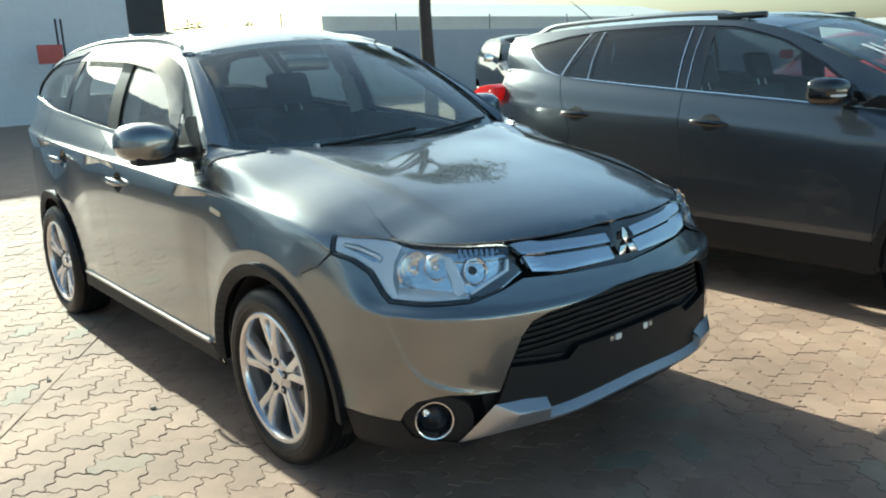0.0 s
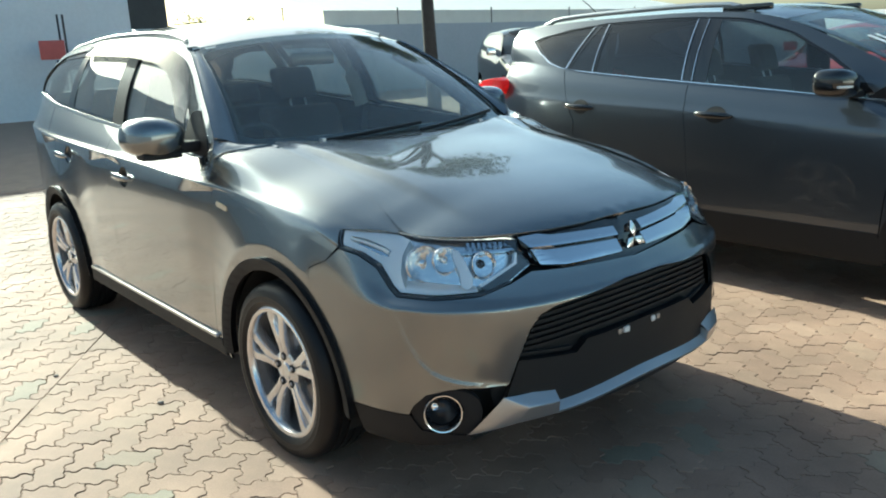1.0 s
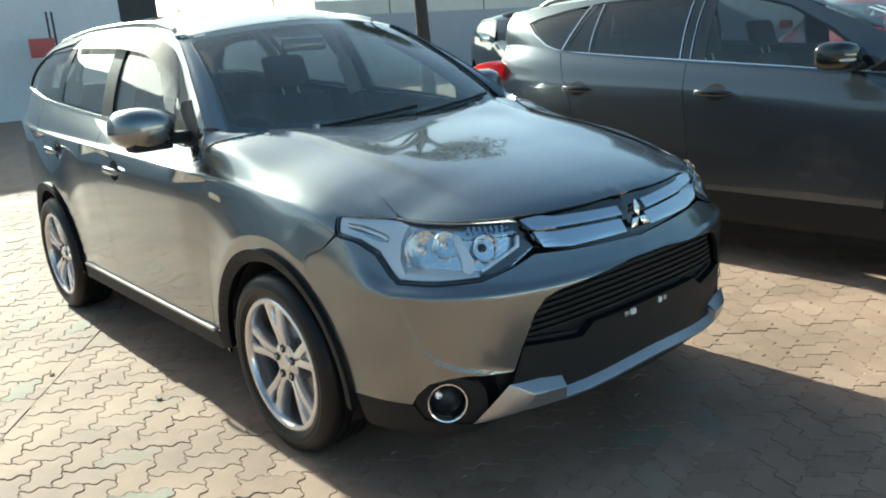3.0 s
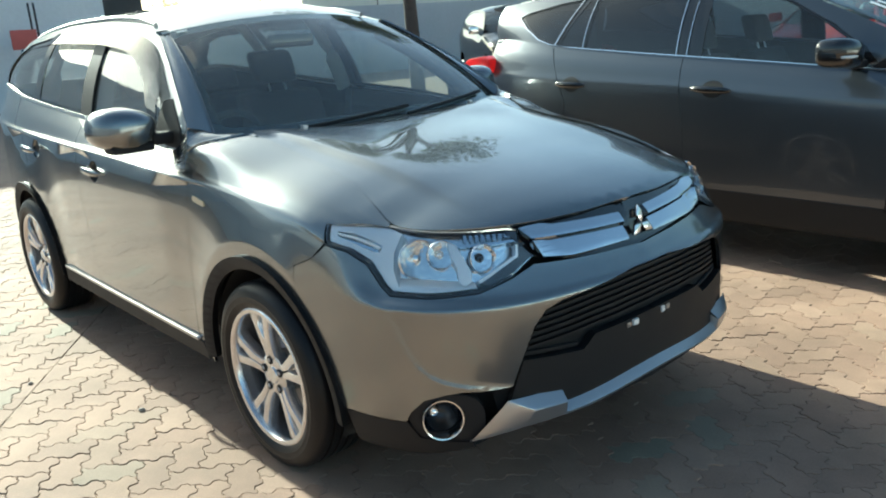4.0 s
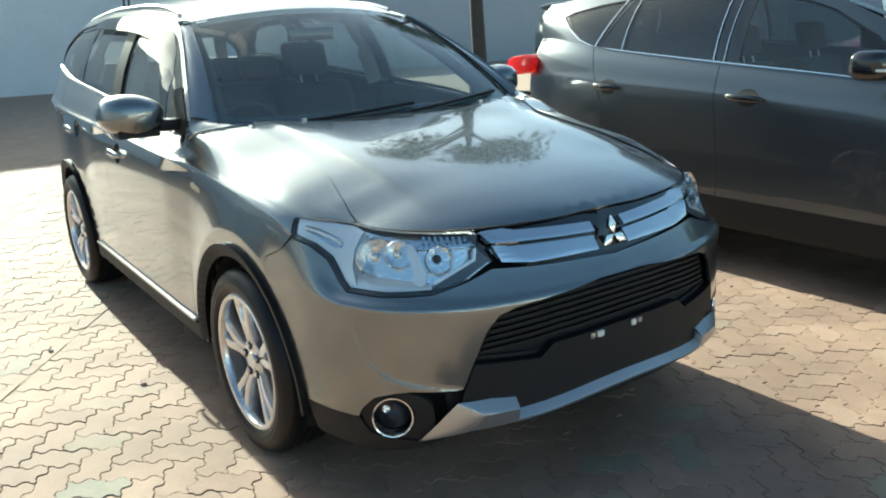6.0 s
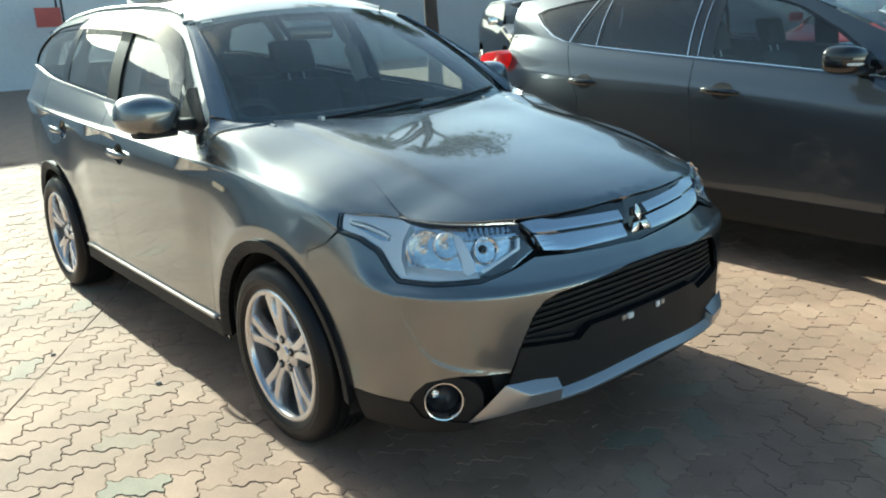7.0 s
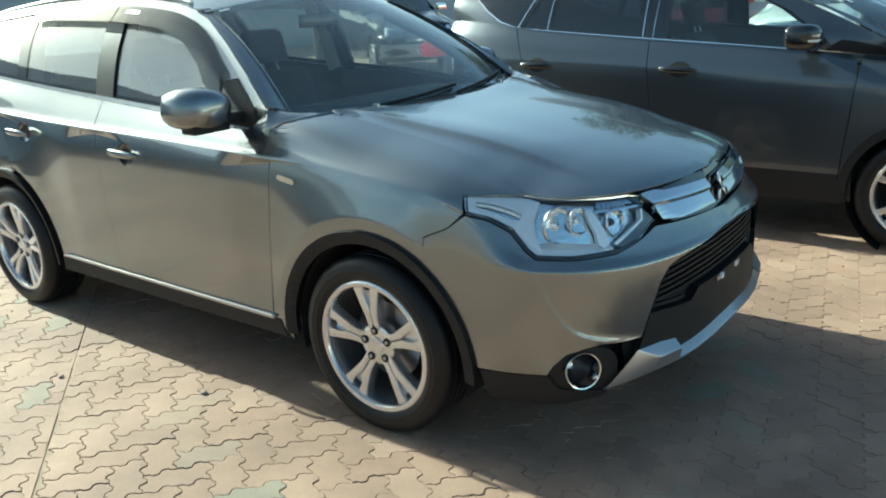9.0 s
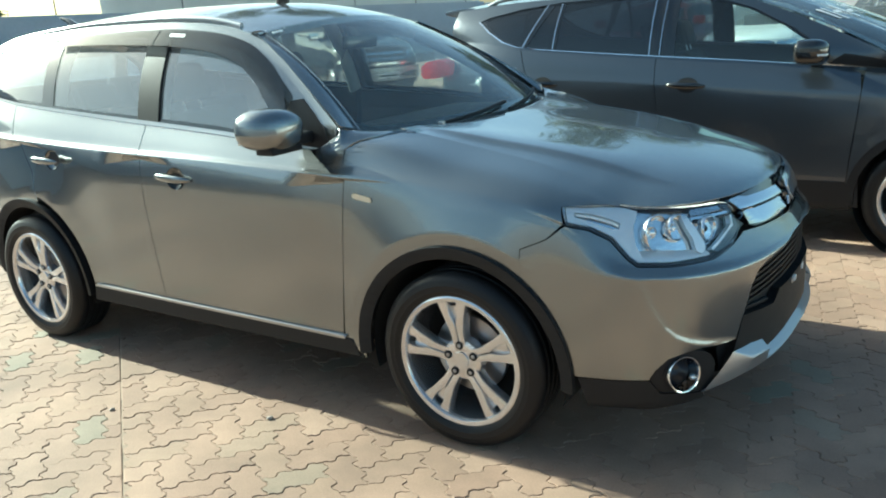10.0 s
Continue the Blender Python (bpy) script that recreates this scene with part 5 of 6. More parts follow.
na, nb = next(k for k, p in enumerate(nose) if p[0] >= DEND - 1e-6), max(k for k, p in enumerate(nose) if p[0] >= DEND - 1e-6)
nh = nose[nb:] + nose[:na + 1]
dring = whole_ring(DARK)
part("front_bumper", skin("front_bumper", nh + [(2 * DEND - s, v) for s, v in nh[-2:0:-1]], dring, step=.06, scale=RIN), DARK_PAINT, dark)
both("headlamp", ring_poly(DARK, [(.53, .81), (.61, .93), (1.0, .90), (1.1, .80), (.8, .795)]), DARK.at, LENS, dark, "clear headlamp", scale=RIN, step=.05)
both("lamp_housing", ring_poly(DARK, [(.53, .81), (.61, .93), (1.0, .90), (1.1, .80), (.8, .795)]), lambda s, v: DARK.at(s, v, -.04), REFLECTOR, dark, "chrome lamp housing", scale=RIN, step=.05, flange=0)
gp = ring_poly(DARK, [(DEND, .79), (1.1, .80), (1.0, .905), (DEND, "v", 8)])
gp = gp[:max(k for k, p in enumerate(gp) if p[0] >= DEND - 1e-6) + 1]
part("grille", skin("grille", gp + [(2 * DEND - s, v) for s, v in gp[-2:0:-1]], lambda s, v: dring(s, v, -.01), step=.06, scale=RIN), GLOSS_BLACK, dark)
dseam = [DARK.at(s, 8)[:2] for s in np.linspace(-.26, DEND, 40)]
drear = [(dark_screen(u, -.05)[0] + .01, dark_screen(u, -.05)[1]) for u in np.linspace(-.86, .86, 20)]
part("bonnet", skin("bonnet", [(p[0] - .003, p[1] + .003) for p in dseam] + [(p[0] - .003, -p[1] - .003) for p in dseam[-2::-1]] + drear[::-1], dark_hood, step=.06), DARK_PAINT, dark)
part("scuttle", skin("scuttle", [(x + .01, y) for x, y in drear] + [(dark_screen(u, .02)[0], dark_screen(u, .02)[1]) for u in np.linspace(.95, -.95, 20)], lambda x, y: dark_hood(x, y, -.02), step=.08), PLASTIC, dark)

# glass house: frame, panes, bright strips
d_dlo = [(-.52, .03), (-.62, .50), (-.80, .74), (-1.05, .87), (-1.40, .925), (-1.90, .935), (-2.40, .92), (-2.72, .84), (-2.98, .70), (-3.06, .60), (-2.95, .32), (-2.82, .12), (-2.70, .045), (-1.6, .03)]
both("window_frame", [(-.17, .02), (-.17, .96), (-.30, 1.0), (-3.30, 1.0), (-3.36, 0), (-2.6, 0), (-.4, 0)], dark_side, DARK_PAINT, dark, scale=GS, step=.05, holes=[d_dlo], flange=.02)
d_panes = [[(-.58, .04), (-.68, .50), (-.85, .72), (-1.08, .84), (-1.52, .885), (-1.52, .04)],
           [(-1.70, .04), (-1.69, .90), (-2.36, .885), (-2.385, .045)],
           [(-2.42, .045), (-2.40, .88), (-2.445, .875), (-2.62, .06)],
           [(-2.665, .07), (-2.52, .865), (-2.72, .80), (-2.96, .67), (-3.02, .58), (-2.92, .33), (-2.80, .15), (-2.72, .08)]]
both("window_surround", d_dlo, lambda x, w: dark_side(x, w, -.008), GLOSS_BLACK, dark, "black window surround", scale=GS, step=.05, flange=0, holes=d_panes)
for nm, pl, mt in (("front_door_glass", d_panes[0], CLEAR_TINT), ("rear_door_glass", d_panes[1], DARK_TINT), ("small_door_glass", d_panes[2], DARK_TINT), ("quarter_glass", d_panes[3], DARK_TINT)):
    c = np.mean(pl, axis=0)
    big = [(c[0] + (x - c[0]) * 1.03, c[1] + (w - c[1]) * 1.03) for x, w in pl]
    both(nm, big, lambda x, w: dark_side(x, w, -.012), mt, dark, "tinted side glass", scale=GS, step=.06, flange=0)
strip_low = [(x, .030 + .015 * (x < -2.6)) for x in np.linspace(-.50, -2.70, 24)] + [(-2.83, .11), (-2.965, .32), (-3.075, .60), (-3.065, .608), (-2.953, .333), (-2.815, .125), (-2.695, .058)] + [(x, .043 + .015 * (x < -2.6)) for x in np.linspace(-2.60, -.50, 24)]
both("chrome_strip", strip_low, lambda x, w: dark_side(x, w, .004), CHROME, dark, "chrome strip round the side glass", scale=GS, step=.04, flange=.005)
for pl in ([(-2.655, .06), (-2.50, .90), (-2.492, .90), (-2.645, .06)], [(-2.409, .05), (-2.385, .90), (-2.379, .90), (-2.403, .05)], [(-1.692, .05), (-1.685, .91), (-1.679, .91), (-1.686, .05)], [(-1.620, .05), (-1.606, .91), (-1.602, .91), (-1.616, .05)]):
    both("pillar_strip", pl, lambda x, w: dark_side(x, w, .002), CHROME, dark, "bright pillar strip", scale=GS, step=.05, flange=.006)
both("mirror_sail", [(-.20, .05), (-.24, .55), (-.50, .42), (-.58, .06)], lambda x, w: dark_side(x, w, .003), PLASTIC, dark, "black mirror base", scale=GS, step=.05)
dg = [(u, 0) for u in np.linspace(-.985, .985, 16)] + [(.985, .5)] + [(u, 1) for u in np.linspace(.985, -.985, 16)] + [(-.985, .5)]
part("windscreen", skin("windscreen", dg, dark_screen, step=.1, scale=WS, flange=0), SCREEN, dark, "clear windscreen with white chalk lettering")
part("windscreen_border", skin("windscreen_border", dg, lambda u, v: dark_screen(u, v, -.006), step=.08, scale=WS, flange=0, holes=[[(-.88, .08), (0, .05), (.88, .08), (.93, .5), (.90, .93), (0, .95), (-.90, .93), (-.93, .5)]]), GLOSS_BLACK, dark)
dedge = [(x, -DARK_EDGE(x)[0]) for x in np.linspace(-3.31, -1.13, 30)]
dfront = [(dark_screen(u, 1.0)[0] - .004, dark_screen(u, 1.0)[1]) for u in np.linspace(-.99, .99, 20)]


def dark_roof(x, y, out=0.0):
    def flat(x, y):
        r = DARK_EDGE(x)
        return r[1] + .05 * (1 - min(abs(y) / r[0], 1) ** 2.2)
    z = flat(min(x, -1.5), y)
    if x > -1.5:
        g = dark_screen(max(-1, min(1, y / .665)), 1.0)
        z = z + (g[2] - z) * min(max((x + 1.5) / (g[0] + 1.5), 0), 1.2) ** 1.6
    return np.array((x, y, z + out))


part("roof", skin("roof", dedge + dfront + [(x, -y) for x, y in dedge[::-1]], dark_roof, step=.08, flange=.01), DARK_PAINT, dark)
part("roof_spoiler", prism("roof_spoiler", [(-3.18, 1.628), (-3.30, 1.630), (-3.44, 1.612), (-3.455, 1.600), (-3.44, 1.588), (-3.36, 1.566), (-3.27, 1.555), (-3.18, 1.60)], pose(0, -.605, 0, 90, 0, 0), -1.21, .008), DARK_PAINT, dark, "body-coloured roof spoiler")
dback = lambda u, v: np.array((-3.27 - .13 * (1 - v) + .03 * u * u, .54 * u * (1.15 - .15 * v), 1.12 + .46 * v))
part("rear_window_frame", skin("rear_window_frame", [(-1, 0), (1, 0), (1, 1), (-1, 1)], dback, step=.1, scale=(.6, .5), holes=[[(-.85, .25), (.85, .25), (.82, .92), (-.82, .92)]]), DARK_PAINT, dark)
part("rear_window", skin("rear_window", [(-.87, .23), (.87, .23), (.84, .94), (-.84, .94)], lambda u, v: dback(u, v) + np.array((.01, 0, 0)), step=.12, scale=(.6, .5), flange=0), DARK_TINT, dark)
for sgn in (-1, 1):
    pts = []
    for x in np.linspace(-3.05, -1.35, 22):
        lift = .032 * min(1, (x + 3.05) / .10, (-1.35 - x) / .16)
        pts.append((x, sgn * (DARK_EDGE(x)[0] - .05), dark_roof(x, .6)[2] + lift))
    part("roof_rail", tube("roof_rail", pts, .016, 10, 1.1), SATIN, dark, "silver roof rail with black feet")
    part("rail_foot", box("rail_foot", (-1.56, sgn * .61 - .024, 1.64), (-1.24, sgn * .61 + .024, 1.682), .018, 3), GLOSS_BLACK, dark)
part("aerial", tube("aerial", [(-3.1, .15, 1.68), (-3.25, .15, 1.80), (-3.4, .15, 1.90)], [.006, .004, .003], 6), GLOSS_BLACK, dark)

# tail lamps that reach out of the flank
for mir in (False, True):
    tl = prism("tail_lamp", [(-3.545, 1.212), (-3.49, 1.244), (-3.37, 1.260), (-3.285, 1.240), (-3.27, 1.19), (-3.29, 1.135), (-3.42, 1.112), (-3.53, 1.108), (-3.555, 1.15)], pose(0, -.862, 0, 90, 0, 0), -.26, .014)
    lampt = part("tail_lamp", tl if not mir else mirrored(tl), RED_LENS, dark, "red tail lamp")
    tw = ring_poly(DARK, [(-3.66, 1.035), (-3.80, 1.055), (-3.80, .99), (-3.66, .99)], .03)
    part("reversing_lens", skin("reversing_lens", tw, lambda s, v: DARK.at(s, v, .024), step=.04, scale=RIN, flange=.03, mirror=mir), WHITE_PLASTIC, lampt, "white reversing lens")
# handles, mirror
for xh, zc in ((-1.42, 1.040), (-2.47, 1.062)):
    for mir in (False, True):
        bm = bmesh.new()
        bmesh.ops.create_uvsphere(bm, u_segments=20, v_segments=12, radius=1)
        for v in bm.verts:
            x, y, z = v.co
            y0 = DARK.at(xh + x * .12, DARK.v_of(xh, zc))[1]
            v.co = (xh + math.copysign(abs(x) ** .7, x) * .132, y0 - .030 * (1 - x * x * .75) + y * .014, zc + z * .021 - x * .006)
        me = finish("door_handle", bm, 60)
        h = part("door_handle", me if not mir else mirrored(me), GLOSS_BLACK, dark, "dark door handle with a glint at its end")
        # flat black disc on the door, painting the shade of the recess
        cup = [(xh + .01 + .072 * math.cos(a), zc + .050 * math.sin(a)) for a in np.linspace(0, 2 * math.pi, 21)[:-1]]
        part("handle_cup", skin("handle_cup", ring_poly(DARK, cup, .05), lambda s, v: DARK.at(s, v, .002), step=.03, scale=RIN, flange=0, mirror=mir), PLASTIC, h)
        yt = DARK.at(xh - .1, DARK.v_of(xh - .1, zc))[1]
        # small chrome block added as the glint on the handle's end
        tip = box("handle_tip", (xh - .122, yt - .020, zc - .010), (xh - .092, yt + .004, zc + .014), .006, 2)
        part("handle_tip", tip if not mir else mirrored(tip), CHROME, h, "chrome block for the glint on the handle end")
for mir in (False, True):
    bm = bmesh.new()
    bmesh.ops.create_uvsphere(bm, u_segments=28, v_segments=18, radius=1)
    for v in bm.verts:
        x, y, z = (math.copysign(abs(c) ** .62, c) for c in v.co)
        v.co = (-.66 + (x * .11 if x > 0 else x * .075) - .02 * y * y, -1.035 + y * .12, 1.235 + z * .075 - .01 * y)
    me = finish("door_mirror", bm, 60)
    sh = part("door_mirror", me if not mir else mirrored(me), GLOSS_BLACK, dark, "gloss black door mirror with a clear repeater")
    st = box("mirror_repeater", (-.61, -1.142, 1.216), (-.553, -1.06, 1.228), .005, 2)
    part("mirror_repeater", st if not mir else mirrored(st), WHITE_PLASTIC, sh, "clear repeater strip")
    ft = box("mirror_foot", (-.68, -.93, 1.15), (-.60, -.80, 1.19), .014, 3)
    part("mirror_foot", ft if not mir else mirrored(ft), PLASTIC, sh)
# chalk marks on the windscreen, seen from outside: unreadable, so plain bars
CHALK = material("white_chalk", (.8, .8, .78), .9)
for u0, v0, du, dv in ((-.80, .52, .04, .14), (-.72, .50, .03, .16), (-.66, .58, .10, .03), (-.52, .50, .03, .17), (-.46, .56, .10, .03), (-.34, .52, .03, .14), (-.28, .62, .12, .03), (-.14, .54, .03, .14)):
    part("chalk_bar", skin("chalk_bar", [(u0, v0), (u0 + du, v0), (u0 + du, v0 + dv), (u0, v0 + dv)], lambda u, v: dark_screen(u, v, .004), step=.05, scale=WS, flange=0), CHALK, dark, "white chalk bar")
for x, y, fl in ((0, -.79, False), (-2.66, -.79, False), (0, .79, True), (-2.66, .79, True)):
    wheel(dark, W, x, y, DHUB, 0, fl, 15 + 40 * (x < 0))
both("inner_shell", ring_poly(DARK, [(-.36, .27), (-.40, 1.0), (-.46, "v", 7.9), (-3.5, "v", 7.9), (-3.5, .5), (-3.1, .45)] + arc(-2.66, DHUB, .46, 160, 5, 18) + [(-2.2, .27)]), lambda s, v: DARK.at(s, v, -.045), TRIM, dark, scale=RIN, step=.1, flange=0)
part("floor_pan", box("floor_pan", (-3.4, -.6, .24), (.6, .6, .36), .02), CAVITY, dark)
part("bulkhead", box("bulkhead", (-.42, -.75, .36), (-.32, .75, 1.06), .02), CAVITY, dark)
part("dashboard", box("dashboard", (-.95, -.74, .78), (-.30, .74, 1.10), .06, 3), TRIM, dark)
part("headlining", skin("headlining", [(-3.35, -.6), (-1.25, -.6), (-1.25, .6), (-3.35, .6)], lambda x, y: dark_roof(x, y, -.035), step=.2, flange=0, back=True), GREY_TRIM, dark)
for y in (-.38, .38):
    seat(dark, -1.55, y)
part("rear_bench", box("rear_bench", (-2.55, -.62, .52), (-2.1, .62, 1.20), .08, 3, lambda a, b, c: (a - .3 * (c - .6), b, c)), CLOTH, dark)


# ---- things farther off ----
LEAF = material("dusty_green_leaves", (.075, .10, .035), .7, vary=.35, scale=8)
BARK = material("dark_bark", (.045, .042, .040), .95, vary=.3, scale=10, bump=.004, bump_scale=40)


def leaves(name, centres, count, size, seed, droop=.3):
    """Many small folded leaves about the given clumps (x, y, z, radius)."""
    r = random.Random(seed)
    verts, faces = [], []
    for cx, cy, cz, rad in centres:
        for _ in range(count):
            d = Vector((r.gauss(0, 1), r.gauss(0, 1), r.gauss(0, .7))).normalized() * rad * r.random() ** .45
            p = Vector((cx, cy, cz)) + d
            t = Vector((r.gauss(0, 1), r.gauss(0, 1), r.gauss(-droop, .6))).normalized()
            w = t.orthogonal().normalized()
            w.rotate(Matrix.Rotation(r.uniform(0, 6.28), 3, t))
            l, b = size * r.uniform(.6, 1.4), size * r.uniform(.14, .24)
            up = t.cross(w) * b * .4
            n = len(verts)
            verts += [p, p + t * l * .5 + w * b + up, p + t * l, p + t * l * .5 - w * b + up]
            faces += [(n, n + 1, n + 2), (n, n + 2, n + 3)]
    return mesh_of(name, verts, faces, smooth=False)


def tree(name, label, x, y, height, spread_r, clumps, seed, trunk=.10, count=150, leaf=.22):
    r = random.Random(seed)
    ob = thing(name, label, "tree", pose(x, y, 0))
    bend = [(.12 * math.sin(k * .5 + seed) * k / 8, .10 * math.cos(k * .7) * k / 8, height * .62 * k / 8) for k in range(9)]
    part("trunk", tube("trunk", [(0, 0, -.05)] + bend[1:], [trunk * (1.25 - .6 * k / 8) for k in range(9)], 12), BARK, ob)
    tips = []
    top = Vector(bend[-1])
    for k in range(clumps):
        a = 2 * math.pi * k / clumps + r.uniform(-.3, .3)
        tip = top + Vector((math.cos(a) * spread_r * r.uniform(.45, 1), math.sin(a) * spread_r * r.uniform(.45, 1), height * r.uniform(.04, .36)))
        start = top - Vector((0, 0, r.uniform(0, height * .12)))
        mid = (start + tip) / 2 + Vector((0, 0, .12 * height * r.random()))
        part("limb", tube("limb", [start, mid, tip], [trunk * .5, trunk * .32, trunk * .12], 7), BARK, ob)
        tips.append((*tip, spread_r * r.uniform(.24, .42)))
        tips.append((*((mid + tip) / 2), spread_r * r.uniform(.15, .28)))
    part("crown", leaves("crown", tips, count, leaf, seed), LEAF, ob, "loose crown of small green leaves")
    return ob


tree("yard_tree", "slim dark-trunked tree with loose tufts of leaves in the yard", -6.6, 5.5, 6.9, 1.7, 9, 4, .095, 150, .20)
tree("shade_tree", "green shade tree behind the row of parked cars", -6.5, 24.5, 9.0, 3.6, 14, 7, .20, 260, .28)
tree("shade_tree", "green shade tree behind the row of parked cars", 3.5, 27.0, 8.4, 3.4, 14, 11, .20, 260, .28)

far_bush = leaves("distant_trees", [(-44 + .8 * math.sin(k * 2.1), 17.8 + k * .60, 3.1 + .30 * math.sin(k * 1.7) + .2 * math.sin(k * .9), .75 + .15 * math.sin(k * 2.9)) for k in range(9)], 240, .20, 21)
tagged(part("distant_trees", far_bush, LEAF), "line of distant trees beyond the wall", "trees", kind="stuff")


def plain_car(name, label, paint, place, group="", pickup=False):
    """A parked car with body, bonnet, glass, lamps, grille, mirrors and wheels, for the rows behind."""
    car = thing(name, label, "car", place, group)
    up = .12 if pickup else 0.0

    def low(s, v, out=0.0):
        p = ring(s, v, out)
        return np.array((p[0] * (1.10 if pickup else 1), p[1] * 1.02, p[2] * (1.10 if pickup else .97) + up * .3))

    def lift(f):
        return lambda a, b, out=0.0: (lambda p: np.array((p[0] * (1.10 if pickup else 1), p[1] * 1.02, p[2] * (1.10 if pickup else .97) + up * .3)))(f(a, b, out))
    side = [(-4.304, "v", .6), (-4.304, "v", 8)] + [(s, "v", 8) for s in np.linspace(-3.6, 1.5, 18)] + [(END, "v", 8), (END, .26), (.5, .26)] + arc(0, HUB, .43, -6, 186, 18) + [(-.6, .26), (-2.0, .26)] + arc(-2.67, HUB, .43, -6, 186, 18) + [(-3.3, .33)]
    both("body_side", ring_poly(SUV, side, .2), low, paint, car, scale=RIN, step=.12)
    part("bonnet", skin("bonnet", hood_poly, lift(suv_hood), step=.12), paint, car)
    part("windscreen", skin("windscreen", full_glass, lift(suv_screen), step=.2, scale=WS, flange=0), SCREEN, car)
    part("roof", skin("roof", roof_poly, lift(roof_surf), step=.15), paint, car)
    both("window_frame", side_frame, lift(suv_side), paint, car, scale=GS, step=.15, holes=[dlo])
    both("side_glass", dlo, lift(lambda x, w, out=0.0: suv_side(x, w, -.01 + out)), DARK_TINT, car, scale=GS, step=.15, flange=0)
    part("rear_window", skin("rear_window", [(-1, 0), (1, 0), (1, 1.08), (-1, 1.08)], lift(lambda u, v, out=0.0: back(u, v)), step=.2, scale=(.55, .4)), DARK_TINT, car)
    part("scuttle", skin("scuttle", cowl, lift(lambda x, y, out=0.0: suv_hood(x, y, -.02)), step=.15), PLASTIC, car)
    gp2 = ring_poly(SUV, [(END, .60), (1.16, .62), (1.12, .88), (END, .89)])
    gp2 = gp2[:max(k for k, p in enumerate(gp2) if p[0] >= END - 1e-6) + 1]
    g = part("grille", skin("grille", gp2 + [(2 * END - s, v) for s, v in gp2[-2:0:-1]], lambda s, v: low(s, v, .008), step=.1, scale=RIN, flange=.03), GLOSS_BLACK, car, "black grille with bright bars")
    for z in (.63, .73, .83) if pickup else (.80, .86):
        b2 = ring_poly(SUV, [(END, z), (1.19, z), (1.18, z + .045), (END, z + .045)])
        b2 = b2[:max(k for k, p in enumerate(b2) if p[0] >= END - 1e-6) + 1]
        part("grille_bar", skin("grille_bar", b2 + [(2 * END - s, v) for s, v in b2[-2:0:-1]], lambda s, v: low(s, v, .022), step=.08, scale=RIN, flange=.02), CHROME, g)
    for mir in (False, True):
        hl = ring_poly(SUV, [(.62, .90), (1.08, .89), (1.12, .76), (.72, .74)])
        part("headlamp", skin("headlamp", hl, lambda s, v: low(s, v, .010), step=.06, scale=RIN, mirror=mir, flange=.02), REFLECTOR, car, "bright headlamp")
        mm = box("door_mirror", (-.78, -1.12, 1.18 + up), (-.64, -.90, 1.34 + up), .04, 3)
        part("door_mirror", mm if not mir else mirrored(mm), CHROME if pickup else paint, car, "bright door mirror" if pickup else "")
    bm_ = ring_poly(SUV, [(END, .34), (.60, .36), (.60, .58), (END, .58)])
    bm_ = bm_[:max(k for k, p in enumerate(bm_) if p[0] >= END - 1e-6) + 1]
    part("front_bumper", skin("front_bumper", bm_ + [(2 * END - s, v) for s, v in bm_[-2:0:-1]], lambda s, v: low(s, v, .03), step=.1, scale=RIN, flange=.05), paint if not pickup else SATIN, car)
    pl = part("number_plate", box("number_plate", (1.16 if pickup else 1.05, -.25, .46), (1.175 if pickup else 1.065, .25, .57), .006), WHITE_PLASTIC, car, "white number plate with dark bars")
    part("plate_bar", box("plate_bar", (1.172 if pickup else 1.062, -.20, .495), (1.178 if pickup else 1.068, .20, .535), .002), PLASTIC, pl)
    for x in (0, -2.67):
        for y, fl in ((-.79, False), (.79, True)):
            wheel(car, W, x * (1.10 if pickup else 1), y, HUB + .01, 0, fl, 20 + x * 9)
    part("floor_pan", box("floor_pan", (-3.5, -.62, .30), (.7, .62, .60), .03), CAVITY, car)
    part("seat_row", box("seat_row", (-1.9, -.62, .6), (-1.65, .62, 1.28), .06, 3), CLOTH, car)
    part("dashboard", box("dashboard", (-1.0, -.7, .7), (-.45, .7, 1.08), .05, 3), TRIM, car)
    return car


BLACK_PAINT = material("near_black_paint", (.010, .011, .013), .10, spec=.4, rough_vary=.02)
RED_PAINT = material("red_paint", (.42, .03, .025), .3, .2, 1.0, vary=.05)
BEIGE_PAINT = material("pale_beige_paint", (.52, .48, .42), .32, .5, 1.0, vary=.03)
WHITE_PAINT = material("white_paint", (.74, .74, .72), .35, 0, 1.0, vary=.03)
plain_car("pickup_truck", "dark pickup truck with a chrome grille parked near the wall", BLACK_PAINT, pose(-9.68, 11.25, 0, 0, 0, -33), pickup=True)
plain_car("parked_car", "white car parked in the row facing the yard", WHITE_PAINT, pose(-1.75, 12.4, 0, 0, 0, -90), "cars in the row behind")
plain_car("parked_car", "pale beige car parked in the row facing the yard", BEIGE_PAINT, pose(.42, 12.2, 0, 0, 0, -90), "cars in the row behind")
plain_car("parked_car", "red car parked farther along the row", RED_PAINT, pose(-3.95, 12.3, 0, 0, 0, -90), "cars in the row behind")

# wall top: pale sheet roofing behind, steel posts with wires
bm = bmesh.new()
prev = None
for k in range(0, 241):
    y = 14.6 + k * .108
    z = 3.06 + .018 * math.cos(k * math.pi)
    row = [bm.verts.new((WALL_X - .6, y, 2.42)), bm.verts.new((WALL_X - .6 - .03 * math.cos(k * math.pi), y, z)), bm.verts.new((WALL_X - 5.5, y, z + .9))]
    if prev:
        for j in range(2):
            bm.faces.new((prev[j], row[j], row[j + 1], prev[j + 1]))
    prev = row
